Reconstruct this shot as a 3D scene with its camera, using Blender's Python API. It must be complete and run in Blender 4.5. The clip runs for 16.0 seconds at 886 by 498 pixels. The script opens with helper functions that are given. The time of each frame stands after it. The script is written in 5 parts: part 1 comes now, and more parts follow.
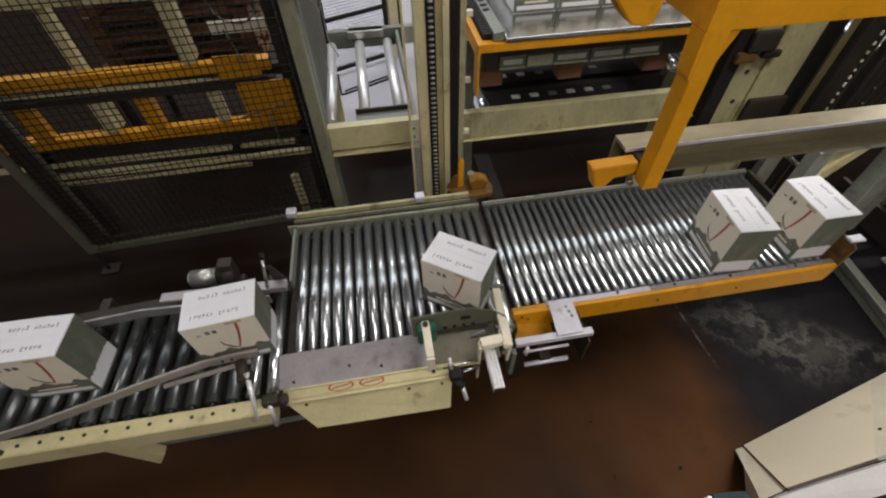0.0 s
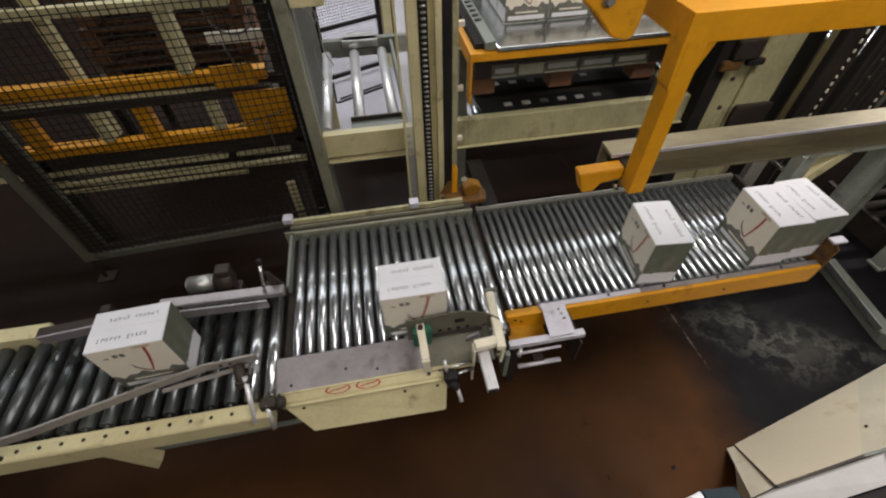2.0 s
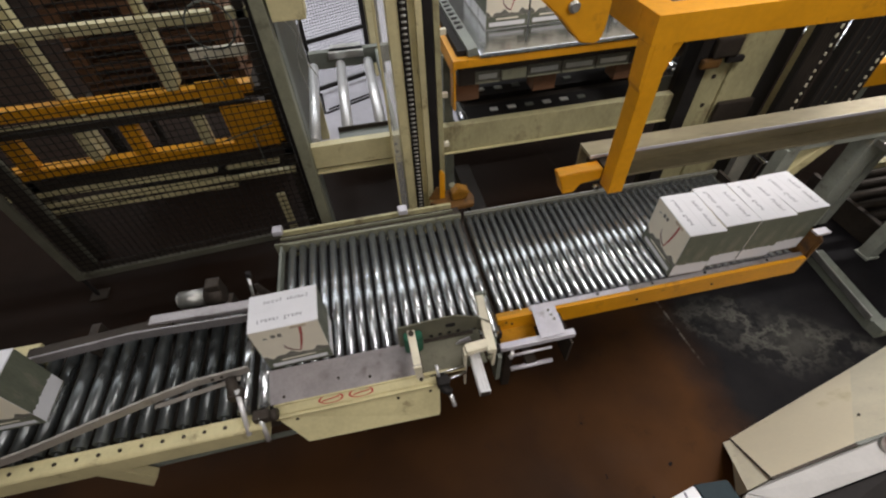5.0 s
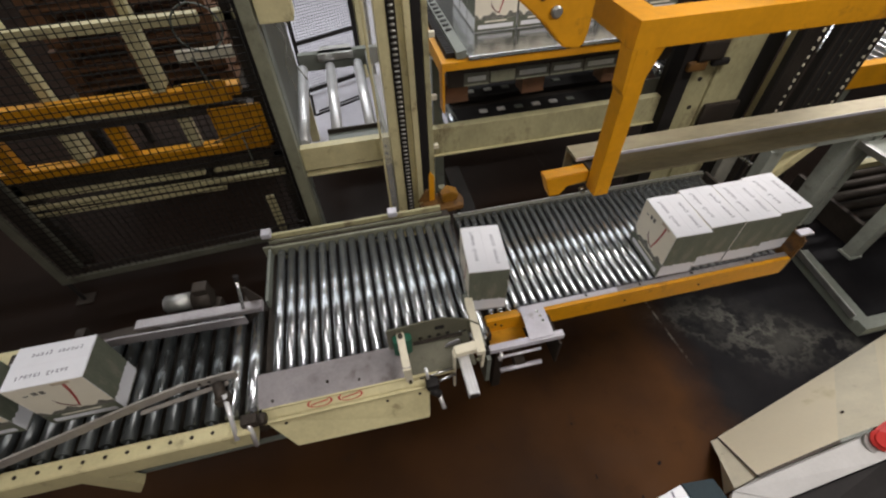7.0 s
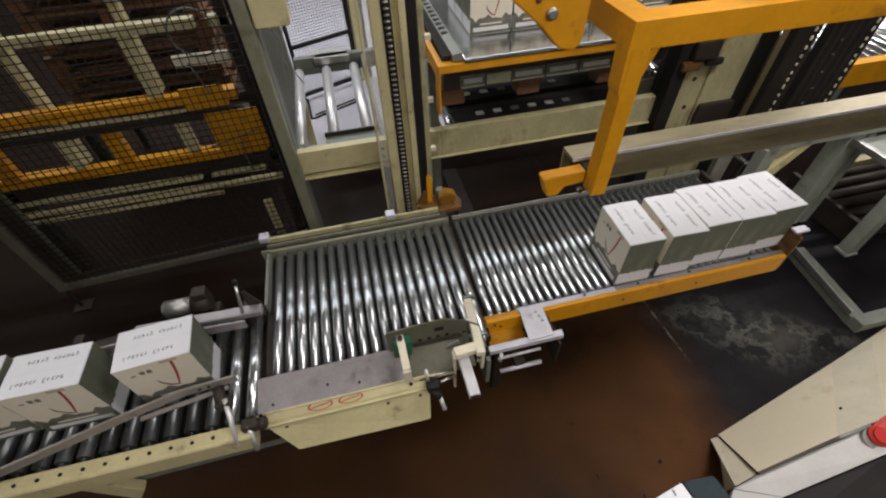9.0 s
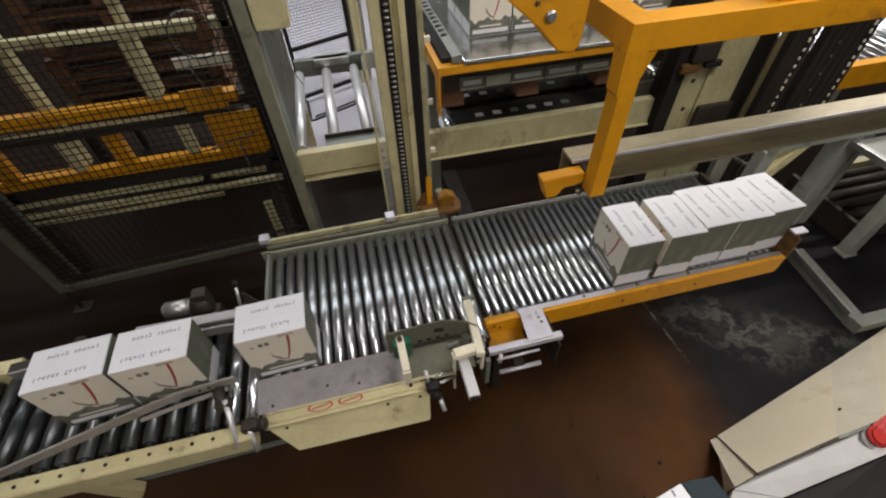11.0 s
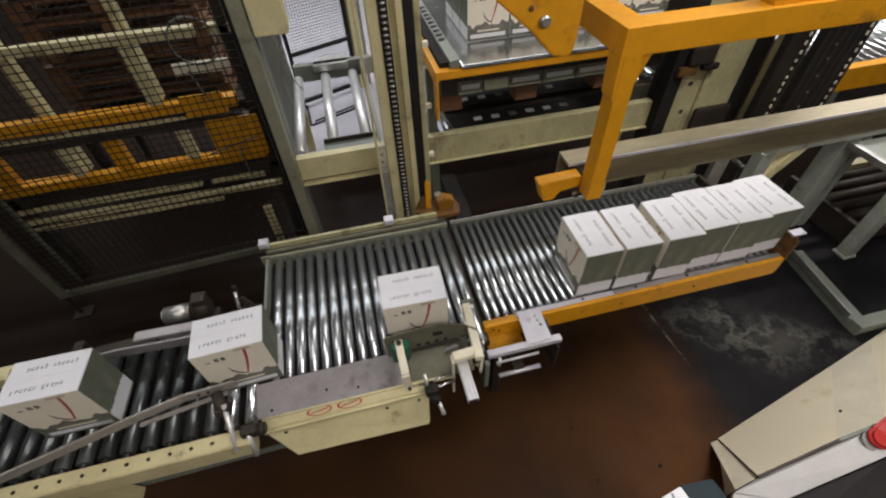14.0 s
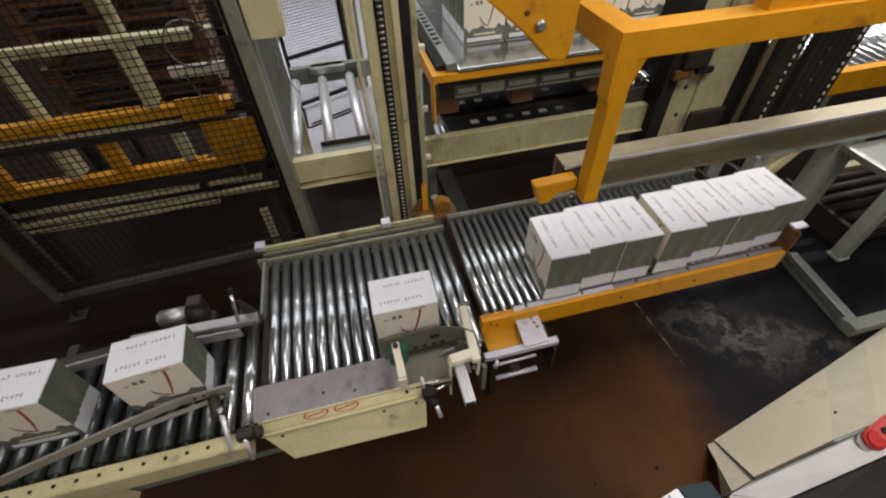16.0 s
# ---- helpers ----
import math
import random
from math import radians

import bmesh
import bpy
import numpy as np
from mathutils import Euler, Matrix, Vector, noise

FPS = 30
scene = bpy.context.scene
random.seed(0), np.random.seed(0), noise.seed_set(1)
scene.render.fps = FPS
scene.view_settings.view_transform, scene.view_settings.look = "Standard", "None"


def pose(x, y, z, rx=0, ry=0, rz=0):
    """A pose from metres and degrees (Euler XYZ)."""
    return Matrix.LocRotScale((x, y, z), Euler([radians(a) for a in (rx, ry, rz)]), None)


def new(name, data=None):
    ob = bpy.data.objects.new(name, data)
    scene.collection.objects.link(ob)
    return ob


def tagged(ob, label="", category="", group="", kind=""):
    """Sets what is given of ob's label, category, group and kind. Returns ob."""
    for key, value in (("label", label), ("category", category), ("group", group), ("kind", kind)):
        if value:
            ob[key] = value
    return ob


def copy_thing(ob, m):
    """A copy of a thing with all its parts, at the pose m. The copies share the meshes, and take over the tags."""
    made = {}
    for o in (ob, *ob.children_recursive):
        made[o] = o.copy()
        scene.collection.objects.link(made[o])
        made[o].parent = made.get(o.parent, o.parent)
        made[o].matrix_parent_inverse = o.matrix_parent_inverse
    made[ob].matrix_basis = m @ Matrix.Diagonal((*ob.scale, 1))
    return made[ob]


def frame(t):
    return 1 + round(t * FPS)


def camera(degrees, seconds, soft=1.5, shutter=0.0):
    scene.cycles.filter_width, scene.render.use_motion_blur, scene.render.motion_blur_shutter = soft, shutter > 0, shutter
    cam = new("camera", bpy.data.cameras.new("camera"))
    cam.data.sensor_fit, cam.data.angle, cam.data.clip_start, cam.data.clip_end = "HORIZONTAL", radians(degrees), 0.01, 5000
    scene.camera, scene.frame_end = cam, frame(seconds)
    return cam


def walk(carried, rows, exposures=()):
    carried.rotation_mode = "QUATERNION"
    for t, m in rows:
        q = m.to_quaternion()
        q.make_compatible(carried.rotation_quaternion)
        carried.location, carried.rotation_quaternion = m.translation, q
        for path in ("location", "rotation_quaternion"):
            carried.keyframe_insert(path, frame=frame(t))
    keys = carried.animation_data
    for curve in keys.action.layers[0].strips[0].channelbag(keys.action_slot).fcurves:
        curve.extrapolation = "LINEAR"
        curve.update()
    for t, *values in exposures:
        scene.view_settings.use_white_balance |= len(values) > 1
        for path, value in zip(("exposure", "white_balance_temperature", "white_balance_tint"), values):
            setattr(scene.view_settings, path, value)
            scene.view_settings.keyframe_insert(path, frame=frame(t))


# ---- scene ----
cam = camera(91.31, 16.0, soft=2.15, shutter=0.4)
PATH = [
    (0, pose(-0.054, 0.067, 2.551, 40.70, 0.90, -9.45)),
    (0.5, pose(-0.055, 0.052, 2.563, 41.52, 0.57, -10.13)),
    (1, pose(-0.052, 0.049, 2.570, 41.41, 0.80, -10.74)),
    (1.5, pose(-0.051, 0.043, 2.574, 41.38, 0.69, -10.63)),
    (2, pose(-0.052, 0.034, 2.576, 41.51, 0.79, -10.16)),
    (2.5, pose(-0.052, 0.033, 2.582, 42.37, 0.02, -11.07)),
    (3, pose(-0.045, 0.027, 2.576, 41.71, 1.06, -10.81)),
    (3.5, pose(-0.031, 0.024, 2.580, 42.31, 1.43, -10.49)),
    (4, pose(-0.025, 0.021, 2.584, 42.27, 1.93, -10.79)),
    (6.5, pose(0.000, 0.016, 2.586, 42.22, 1.44, -13.04)),
    (7, pose(0.002, 0.016, 2.590, 42.33, 1.41, -12.90)),
    (7.5, pose(-0.006, 0.015, 2.588, 42.21, 1.60, -12.53)),
    (8, pose(-0.009, 0.010, 2.591, 42.32, 1.59, -13.11)),
    (8.5, pose(-0.007, 0.008, 2.590, 42.52, 1.71, -13.38)),
    (9, pose(-0.003, 0.012, 2.592, 42.61, 1.66, -13.62)),
    (11.5, pose(-0.004, 0.006, 2.596, 42.88, 1.66, -13.68)),
    (12, pose(-0.004, 0.004, 2.597, 42.97, 1.71, -13.71)),
    (12.5, pose(-0.003, 0.000, 2.597, 43.17, 1.79, -13.67)),
    (13, pose(0.000, 0.000, 2.600, 43.38, 1.80, -13.73)),
    (13.5, pose(0.004, 0.002, 2.598, 43.27, 1.81, -13.92)),
    (14, pose(0.005, 0.002, 2.598, 43.28, 1.91, -13.82)),
    (14.5, pose(0.002, 0.004, 2.598, 43.28, 1.82, -13.90)),
    (15, pose(0.000, 0.002, 2.598, 43.27, 1.78, -13.93)),
    (15.5, pose(0.003, 0.001, 2.599, 43.47, 1.71, -13.85)),
    (16, pose(0.005, 0.001, 2.600, 43.60, 1.66, -14.15)),
]
walk(cam, PATH)

# ---- light ----
world = bpy.data.worlds.new("world")
scene.world = world
world.use_nodes = True
world.node_tree.nodes["Background"].inputs[0].default_value = (1.0, 0.92, 0.90, 1)
world.node_tree.nodes["Background"].inputs[1].default_value = 0.040
scene.view_settings.exposure = 0.40
CEIL = 6.5


def area(name, x, y, z, sx, sy, watts, color=(1.0, 0.97, 0.9), rx=0.0):
    d = bpy.data.lights.new(name, "AREA")
    d.shape, d.size, d.size_y, d.energy, d.color = "RECTANGLE", sx, sy, watts, color
    ob = new(name, d)
    ob.matrix_world = pose(x, y, z, rx, 0, 0)
    return ob


# ---- materials ----
def mat(name, base, rough=0.5, metal=0.0, var=0.25, scale=6.0, bump=0.1, fine=90.0, dirt=None, dirt_amount=0.0,
        dirt_scale=3.0, stretch=(1, 1, 1), coat=0.0, rand=0.0):
    m = bpy.data.materials.new(name)
    m.use_nodes = True
    nt = m.node_tree
    n, l = nt.nodes, nt.links
    b = n["Principled BSDF"]
    b.inputs["Metallic"].default_value = metal
    b.inputs["Coat Weight"].default_value = coat
    geo = n.new("ShaderNodeTexCoord")
    mp = n.new("ShaderNodeMapping")
    mp.inputs["Scale"].default_value = stretch
    l.new(geo.outputs["Object"], mp.inputs[0])
    big = n.new("ShaderNodeTexNoise")
    big.inputs["Scale"].default_value, big.inputs["Detail"].default_value, big.inputs["Roughness"].default_value = scale, 5, 0.62
    small = n.new("ShaderNodeTexNoise")
    small.inputs["Scale"].default_value, small.inputs["Detail"].default_value = fine, 3
    l.new(mp.outputs[0], big.inputs[0])
    l.new(mp.outputs[0], small.inputs[0])
    mix = n.new("ShaderNodeMix")
    mix.data_type = "RGBA"
    dark = tuple(c * (1 - var) for c in base)
    light = tuple(min(1, c * (1 + var * 0.6)) for c in base)
    mix.inputs[6].default_value, mix.inputs[7].default_value = (*dark, 1), (*light, 1)
    add = n.new("ShaderNodeMath")
    add.operation = "MULTIPLY_ADD"
    l.new(small.outputs[0], add.inputs[0])
    add.inputs[1].default_value = 0.35
    l.new(big.outputs[0], add.inputs[2])
    ramp = n.new("ShaderNodeMapRange")
    ramp.inputs[1].default_value, ramp.inputs[2].default_value = 0.45, 0.9
    l.new(add.outputs[0], ramp.inputs[0])
    l.new(ramp.outputs[0], mix.inputs[0])
    col = mix.outputs[2]
    if rand:
        oi = n.new("ShaderNodeObjectInfo")
        mr = n.new("ShaderNodeMapRange")
        mr.inputs[3].default_value, mr.inputs[4].default_value = 1 - rand, 1 + rand
        l.new(oi.outputs["Random"], mr.inputs[0])
        hs = n.new("ShaderNodeHueSaturation")
        l.new(mr.outputs[0], hs.inputs["Value"])
        l.new(col, hs.inputs["Color"])
        col = hs.outputs[0]
    if dirt:
        dn = n.new("ShaderNodeTexNoise")
        dn.inputs["Scale"].default_value, dn.inputs["Detail"].default_value, dn.inputs["Roughness"].default_value = dirt_scale, 8, 0.7
        l.new(mp.outputs[0], dn.inputs[0])
        dr = n.new("ShaderNodeMapRange")
        dr.inputs[1].default_value, dr.inputs[2].default_value = 0.62 - dirt_amount * 0.3, 0.74 - dirt_amount * 0.2
        l.new(dn.outputs[0], dr.inputs[0])
        dm = n.new("ShaderNodeMix")
        dm.data_type = "RGBA"
        dm.inputs[7].default_value = (*dirt, 1)
        l.new(dr.outputs[0], dm.inputs[0])
        l.new(col, dm.inputs[6])
        col = dm.outputs[2]
    l.new(col, b.inputs["Base Color"])
    rr = n.new("ShaderNodeMapRange")
    rr.inputs[3].default_value, rr.inputs[4].default_value = max(0.03, rough - 0.12), min(1, rough + 0.14)
    l.new(big.outputs[0], rr.inputs[0])
    l.new(rr.outputs[0], b.inputs["Roughness"])
    if bump:
        bp = n.new("ShaderNodeBump")
        bp.inputs["Strength"].default_value, bp.inputs["Distance"].default_value = bump, 0.004
        l.new(add.outputs[0], bp.inputs["Height"])
        l.new(bp.outputs[0], b.inputs["Normal"])
    return m


CREAM = mat("cream_paint", (0.59, 0.53, 0.295), 0.5, 0, 0.18, 5, 0.08, 60, (0.22, 0.17, 0.09), 0.14, 7)
CREAM_DULL = mat("grimy_grey_cream_paint", (0.21, 0.212, 0.145), 0.5, 0, 0.25, 7, 0.08, 70, (0.10, 0.09, 0.06), 0.2, 9)
CREAM_WHITE = mat("pale_cream_paint", (0.74, 0.69, 0.53), 0.5, 0, 0.12, 6, 0.06, 70, (0.3, 0.25, 0.15), 0.06, 9)
YELLOW = mat("yellow_paint", (0.66, 0.292, 0.002), 0.48, 0, 0.18, 5, 0.06, 60, (0.30, 0.125, 0.01), 0.10, 8)
YELLOW_WORN = mat("grimy_yellow_paint", (0.50, 0.235, 0.006), 0.4, 0, 0.3, 7, 0.08, 60, (0.17, 0.075, 0.012), 0.35, 9)
ROLLER = mat("zinc_roller_steel", (0.60, 0.63, 0.645), 0.19, 0.93, 0.15, 10, 0.0, 120, (0.24, 0.25, 0.23), 0.06, 9, (1, 0.4, 1), rand=0.12)
ROLLER_WORN = mat("worn_roller_steel", (0.52, 0.545, 0.56), 0.21, 0.90, 0.2, 9, 0.0, 120, (0.20, 0.21, 0.195), 0.08, 9, (1, 0.35, 1), rand=0.16)
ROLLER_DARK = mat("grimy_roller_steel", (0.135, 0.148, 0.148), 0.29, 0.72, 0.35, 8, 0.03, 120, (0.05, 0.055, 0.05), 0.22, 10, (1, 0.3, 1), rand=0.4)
STEEL = mat("scuffed_sheet_steel", (0.37, 0.345, 0.345), 0.42, 0.65, 0.25, 6, 0.06, 80, (0.15, 0.13, 0.12), 0.26, 5)
GALV = mat("galvanised_steel", (0.50, 0.50, 0.47), 0.4, 0.9, 0.22, 12, 0.06, 90)
BRIGHT = mat("bright_sheet_steel", (0.54, 0.55, 0.54), 0.22, 1.0, 0.15, 5, 0.03, 60)
CHANNEL = mat("tarnished_channel_steel", (0.33, 0.285, 0.18), 0.40, 0.6, 0.35, 6, 0.06, 80, (0.24, 0.20, 0.14), 0.2, 5, (0.3, 1, 1))
ALU = mat("aluminium", (0.80, 0.80, 0.80), 0.35, 0.55, 0.1, 8, 0.02, 80)
CREAM_GRIMY = mat("grimy_cream_paint", (0.42, 0.39, 0.215), 0.55, 0, 0.3, 3, 0.1, 50, (0.09, 0.06, 0.03), 0.34, 3.2, (1, 1, 0.5))
OLIVE = mat("grimy_olive_paint", (0.155, 0.150, 0.105), 0.45, 0.2, 0.25, 9, 0.06, 80, (0.09, 0.08, 0.05), 0.15, 8)
GUIDE = mat("worn_guide_steel", (0.36, 0.335, 0.30), 0.42, 0.35, 0.25, 7, 0.05, 80, (0.17, 0.15, 0.10), 0.26, 7)
FRAME = mat("dull_olive_paint", (0.095, 0.094, 0.07), 0.55, 0, 0.3, 6, 0.08, 70, (0.04, 0.035, 0.025), 0.15, 7)
COVER = mat("ivory_cover_paint", (0.80, 0.725, 0.54), 0.45, 0, 0.06, 3, 0.03, 60, (0.62, 0.55, 0.34), 0.10, 3)
LEDGE = mat("dull_white_paint", (0.45, 0.44, 0.42), 0.5, 0, 0.1, 6, 0.04, 70)
PLATE = mat("zinc_plated_steel", (0.60, 0.585, 0.63), 0.45, 0.35, 0.15, 8, 0.04, 80, (0.35, 0.33, 0.33), 0.12, 8)
PALE_GREY = mat("pale_grey_paint", (0.30, 0.32, 0.275), 0.5, 0, 0.25, 6, 0.08, 70, (0.12, 0.11, 0.09), 0.15, 7)
GREY = mat("grey_green_paint", (0.17, 0.185, 0.155), 0.5, 0, 0.25, 6, 0.08, 70, (0.08, 0.07, 0.05), 0.12, 7)
DARK = mat("dark_grimy_steel", (0.050, 0.041, 0.033), 0.5, 0.3, 0.35, 7, 0.12, 70)
BLACK = mat("black_rubber", (0.019, 0.017, 0.016), 0.6, 0, 0.3, 9, 0.1, 90)
GREEN = mat("green_plastic", (0.022, 0.13, 0.075), 0.45, 0, 0.2, 9, 0.05, 80)
RED = mat("red_plastic", (0.46, 0.022, 0.016), 0.5, 0, 0.12, 9, 0.03, 80)
AMBER = mat("oily_amber_paint", (0.27, 0.125, 0.012), 0.4, 0, 0.4, 12, 0.1, 70, (0.07, 0.035, 0.01), 0.35, 14)
RUST = mat("rusty_brown_paint", (0.17, 0.082, 0.018), 0.6, 0.2, 0.4, 9, 0.1, 80, (0.06, 0.035, 0.02), 0.34, 12)
REDINK = mat("red_ink", (0.42, 0.03, 0.03), 0.6, 0, 0.15, 30, 0.0, 200)
WOOD = mat("brown_pallet_wood", (0.17, 0.082, 0.038), 0.75, 0, 0.35, 8, 0.25, 60, stretch=(0.3, 1, 1))
WHITE_P = mat("white_plastic", (0.72, 0.72, 0.68), 0.45, 0, 0.1, 9, 0.03, 90)
# Cool top light is put into the lilac white, warm front light into ivory.
CARD = mat("white_printed_cardboard", (0.71, 0.715, 0.735), 0.6, 0, 0.05, 10, 0.04, 150)
CARD_FRONT = mat("warm_lit_cardboard", (0.76, 0.71, 0.58), 0.6, 0, 0.06, 10, 0.04, 150)
CARD_GREEN = mat("olive_printed_cardboard", (0.122, 0.134, 0.096), 0.6, 0, 0.35, 14, 0.04, 130, (0.22, 0.20, 0.155), 0.16, 14, (1, 1, 0.3))
SLATE = mat("slate_card", (0.018, 0.032, 0.038), 0.55, 0, 0.25, 9, 0.05, 90)
INK = mat("grey_ink", (0.20, 0.20, 0.23), 0.7, 0, 0.2, 40, 0.0, 200)
TAN = mat("pale_brown_ink", (0.50, 0.42, 0.31), 0.6, 0, 0.15, 30, 0.0, 200)
RED_DARK = mat("dark_red_ink", (0.12, 0.03, 0.03), 0.6, 0, 0.2, 40, 0.0, 200)
RED_STROKE = mat("crimson_ink", (0.36, 0.045, 0.04), 0.6, 0, 0.2, 40, 0.0, 200)
LAND = mat("dark_landscape_print", (0.17, 0.165, 0.14), 0.6, 0, 0.5, 45, 0.0, 160)
CONCRETE = mat("bright_concrete", (0.45, 0.44, 0.48), 0.55, 0, 0.15, 3, 0.1, 60)
WALL = mat("dull_hall_wall", (0.58, 0.565, 0.52), 0.8, 0, 0.25, 1.5, 0.1, 30)
MESH_BLACK = mat("black_coated_wire", (0.012, 0.011, 0.009), 0.7, 0, 0.2, 9, 0.0, 90)

for _m in (BLACK, SLATE, MESH_BLACK, DARK):
    _m.node_tree.nodes["Principled BSDF"].inputs["Specular IOR Level"].default_value = 0.18


def floor_material():
    m = bpy.data.materials.new("painted_floor")
    m.use_nodes = True
    n, l = m.node_tree.nodes, m.node_tree.links
    b = n["Principled BSDF"]
    geo = n.new("ShaderNodeTexCoord")

    def noise_node(s, d=6, r=0.62):
        t = n.new("ShaderNodeTexNoise")
        t.inputs["Scale"].default_value, t.inputs["Detail"].default_value, t.inputs["Roughness"].default_value = s, d, r
        l.new(geo.outputs["Object"], t.inputs[0])
        return t.outputs[0]

    def span(v, a, c):
        r = n.new("ShaderNodeMapRange")
        r.inputs[1].default_value, r.inputs[2].default_value = a, c
        l.new(v, r.inputs[0])
        return r.outputs[0]

    def blend(f, a, c):
        x = n.new("ShaderNodeMix")
        x.data_type = "RGBA"
        l.new(f, x.inputs[0])
        for s, v in ((6, a), (7, c)):
            if isinstance(v, tuple):
                x.inputs[s].default_value = (*v, 1)
            else:
                l.new(v, x.inputs[s])
        return x.outputs[2]

    def op(kind, a, c):
        x = n.new("ShaderNodeMath")
        x.operation = kind
        for i, v in enumerate((a, c)):
            if isinstance(v, (int, float)):
                x.inputs[i].default_value = v
            else:
                l.new(v, x.inputs[i])
        return x.outputs[0]

    sep = n.new("ShaderNodeSeparateXYZ")
    l.new(geo.outputs["Object"], sep.inputs[0])
    red = blend(span(noise_node(1.1, 4, 0.5), 0.35, 0.68), (0.022, 0.0092, 0.0033), (0.054, 0.0222, 0.0062))
    # Light pooled round (1.40, 0.50) is put in as a brighter red-brown.
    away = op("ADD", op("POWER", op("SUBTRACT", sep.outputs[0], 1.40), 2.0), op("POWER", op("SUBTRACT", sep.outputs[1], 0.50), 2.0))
    lit_patch = op("MULTIPLY", span(op("ADD", away, op("MULTIPLY", noise_node(1.7, 6, 0.6), 1.2)), 1.25, 0.50), 0.70)
    red = blend(lit_patch, red, (0.098, 0.039, 0.0100))
    red = blend(op("MULTIPLY", span(noise_node(4, 8, 0.7), 0.58, 0.72), 0.6), red, (0.022, 0.012, 0.008))
    red = blend(span(noise_node(13, 2, 0.4), 0.755, 0.775), red, (0.010, 0.006, 0.005))
    slab = blend(span(noise_node(3), 0.4, 0.7), (0.0065, 0.006, 0.0068), (0.013, 0.012, 0.0125))
    far = op("ADD", op("ABSOLUTE", op("SUBTRACT", sep.outputs[0], 2.30), 0), op("MULTIPLY", op("ABSOLUTE", op("SUBTRACT", op("ADD", sep.outputs[1], op("MULTIPLY", sep.outputs[0], 0.42)), 2.07), 0), 2.2))
    ring = op("ABSOLUTE", op("SUBTRACT", noise_node(2.3, 7, 0.68), 0.52), 0)
    cloud = op("MULTIPLY", op("MAXIMUM", op("MULTIPLY", span(noise_node(3.4, 9, 0.72), 0.44, 0.66), 0.6), span(ring, 0.05, 0.0)), span(far, 0.85, 0.25))
    slab = blend(cloud, slab, (0.092, 0.09, 0.076))
    edge = op("ADD", sep.outputs[0], op("MULTIPLY", sep.outputs[1], -0.02))
    edge = op("ADD", edge, op("MULTIPLY", noise_node(3.5), 0.35))
    col = blend(span(edge, 1.70, 2.06), red, slab)
    line = op("ABSOLUTE", op("SUBTRACT", op("ADD", sep.outputs[0], op("MULTIPLY", sep.outputs[1], 0.06)), 1.85), 0)
    worn = op("MULTIPLY", op("MULTIPLY", span(line, 0.010, 0.004), span(noise_node(9), 0.46, 0.6)), span(sep.outputs[1], 0.90, 1.2))
    col = blend(worn, col, (0.22, 0.2, 0.17))
    # Shade under the rear machinery is put in as a near-black floor colour.
    rear_shade = op("ADD", sep.outputs[1], op("MULTIPLY", noise_node(1.6), 0.8))
    col = blend(op("MULTIPLY", span(rear_shade, 2.1, 2.6), 0.92), col, (0.012, 0.0068, 0.0045))
    l.new(col, b.inputs["Base Color"])
    b.inputs["Specular IOR Level"].default_value = 0.08
    r = n.new("ShaderNodeMapRange")
    r.inputs[3].default_value, r.inputs[4].default_value = 0.34, 0.68
    l.new(noise_node(4, 7), r.inputs[0])
    l.new(r.outputs[0], b.inputs["Roughness"])
    bp = n.new("ShaderNodeBump")
    bp.inputs["Strength"].default_value, bp.inputs["Distance"].default_value = 0.15, 0.004
    l.new(noise_node(40), bp.inputs["Height"])
    l.new(bp.outputs[0], b.inputs["Normal"])
    return m


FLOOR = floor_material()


# ---- building helpers ----
def part(name, bm, material, parent=None, label=""):
    """Links a bmesh, in world metres, as one mesh object under a thing."""
    me = bpy.data.meshes.new(name)
    if parent is not None:
        at = parent.location.copy()
        if parent.parent is not None:
            at += parent.parent.location
        bm.transform(Matrix.Translation(-at))
    bm.to_mesh(me)
    bm.free()
    me.materials.append(material)
    ob = new(name, me)
    if parent is not None:
        ob.parent = parent
    if label:
        tagged(ob, label)
    return ob


def thing(name, at, label, category, group="", kind=""):
    ob = new(name)
    ob.location = at
    ob.empty_display_size = 0.05
    return tagged(ob, label, category, group, kind)


def block(x0, x1, y0, y1, z0, z1, bevel=0.003, bm=None, turn=None):
    bm = bm or bmesh.new()
    m = Matrix.Translation(((x0 + x1) / 2, (y0 + y1) / 2, (z0 + z1) / 2))
    if turn is not None:
        m = m @ turn
    m = m @ Matrix.Diagonal((abs(x1 - x0), abs(y1 - y0), abs(z1 - z0), 1))
    r = bmesh.ops.create_cube(bm, size=1, matrix=m)
    if bevel:
        es = list({e for v in r["verts"] for e in v.link_edges})
        bmesh.ops.bevel(bm, geom=es, offset=bevel, segments=2, affect="EDGES", profile=0.6)
    return bm


def rod(p, q, r, n=14, bm=None, bevel=0.0, r2=None):
    bm = bm or bmesh.new()
    p, q = Vector(p), Vector(q)
    d = q - p
    m = Matrix.Translation((p + q) / 2) @ d.to_track_quat("Z", "Y").to_matrix().to_4x4()
    res = bmesh.ops.create_cone(bm, cap_ends=True, segments=n, radius1=r, radius2=r if r2 is None else r2, depth=d.length, matrix=m)
    for v in res["verts"]:
        for f in v.link_faces:
            f.smooth = len(f.verts) == 4
    if bevel:
        es = [e for e in {e for v in res["verts"] for e in v.link_edges} if any(len(f.verts) > 4 for f in e.link_faces)]
        bmesh.ops.bevel(bm, geom=es, offset=bevel, segments=2, affect="EDGES")
    return bm


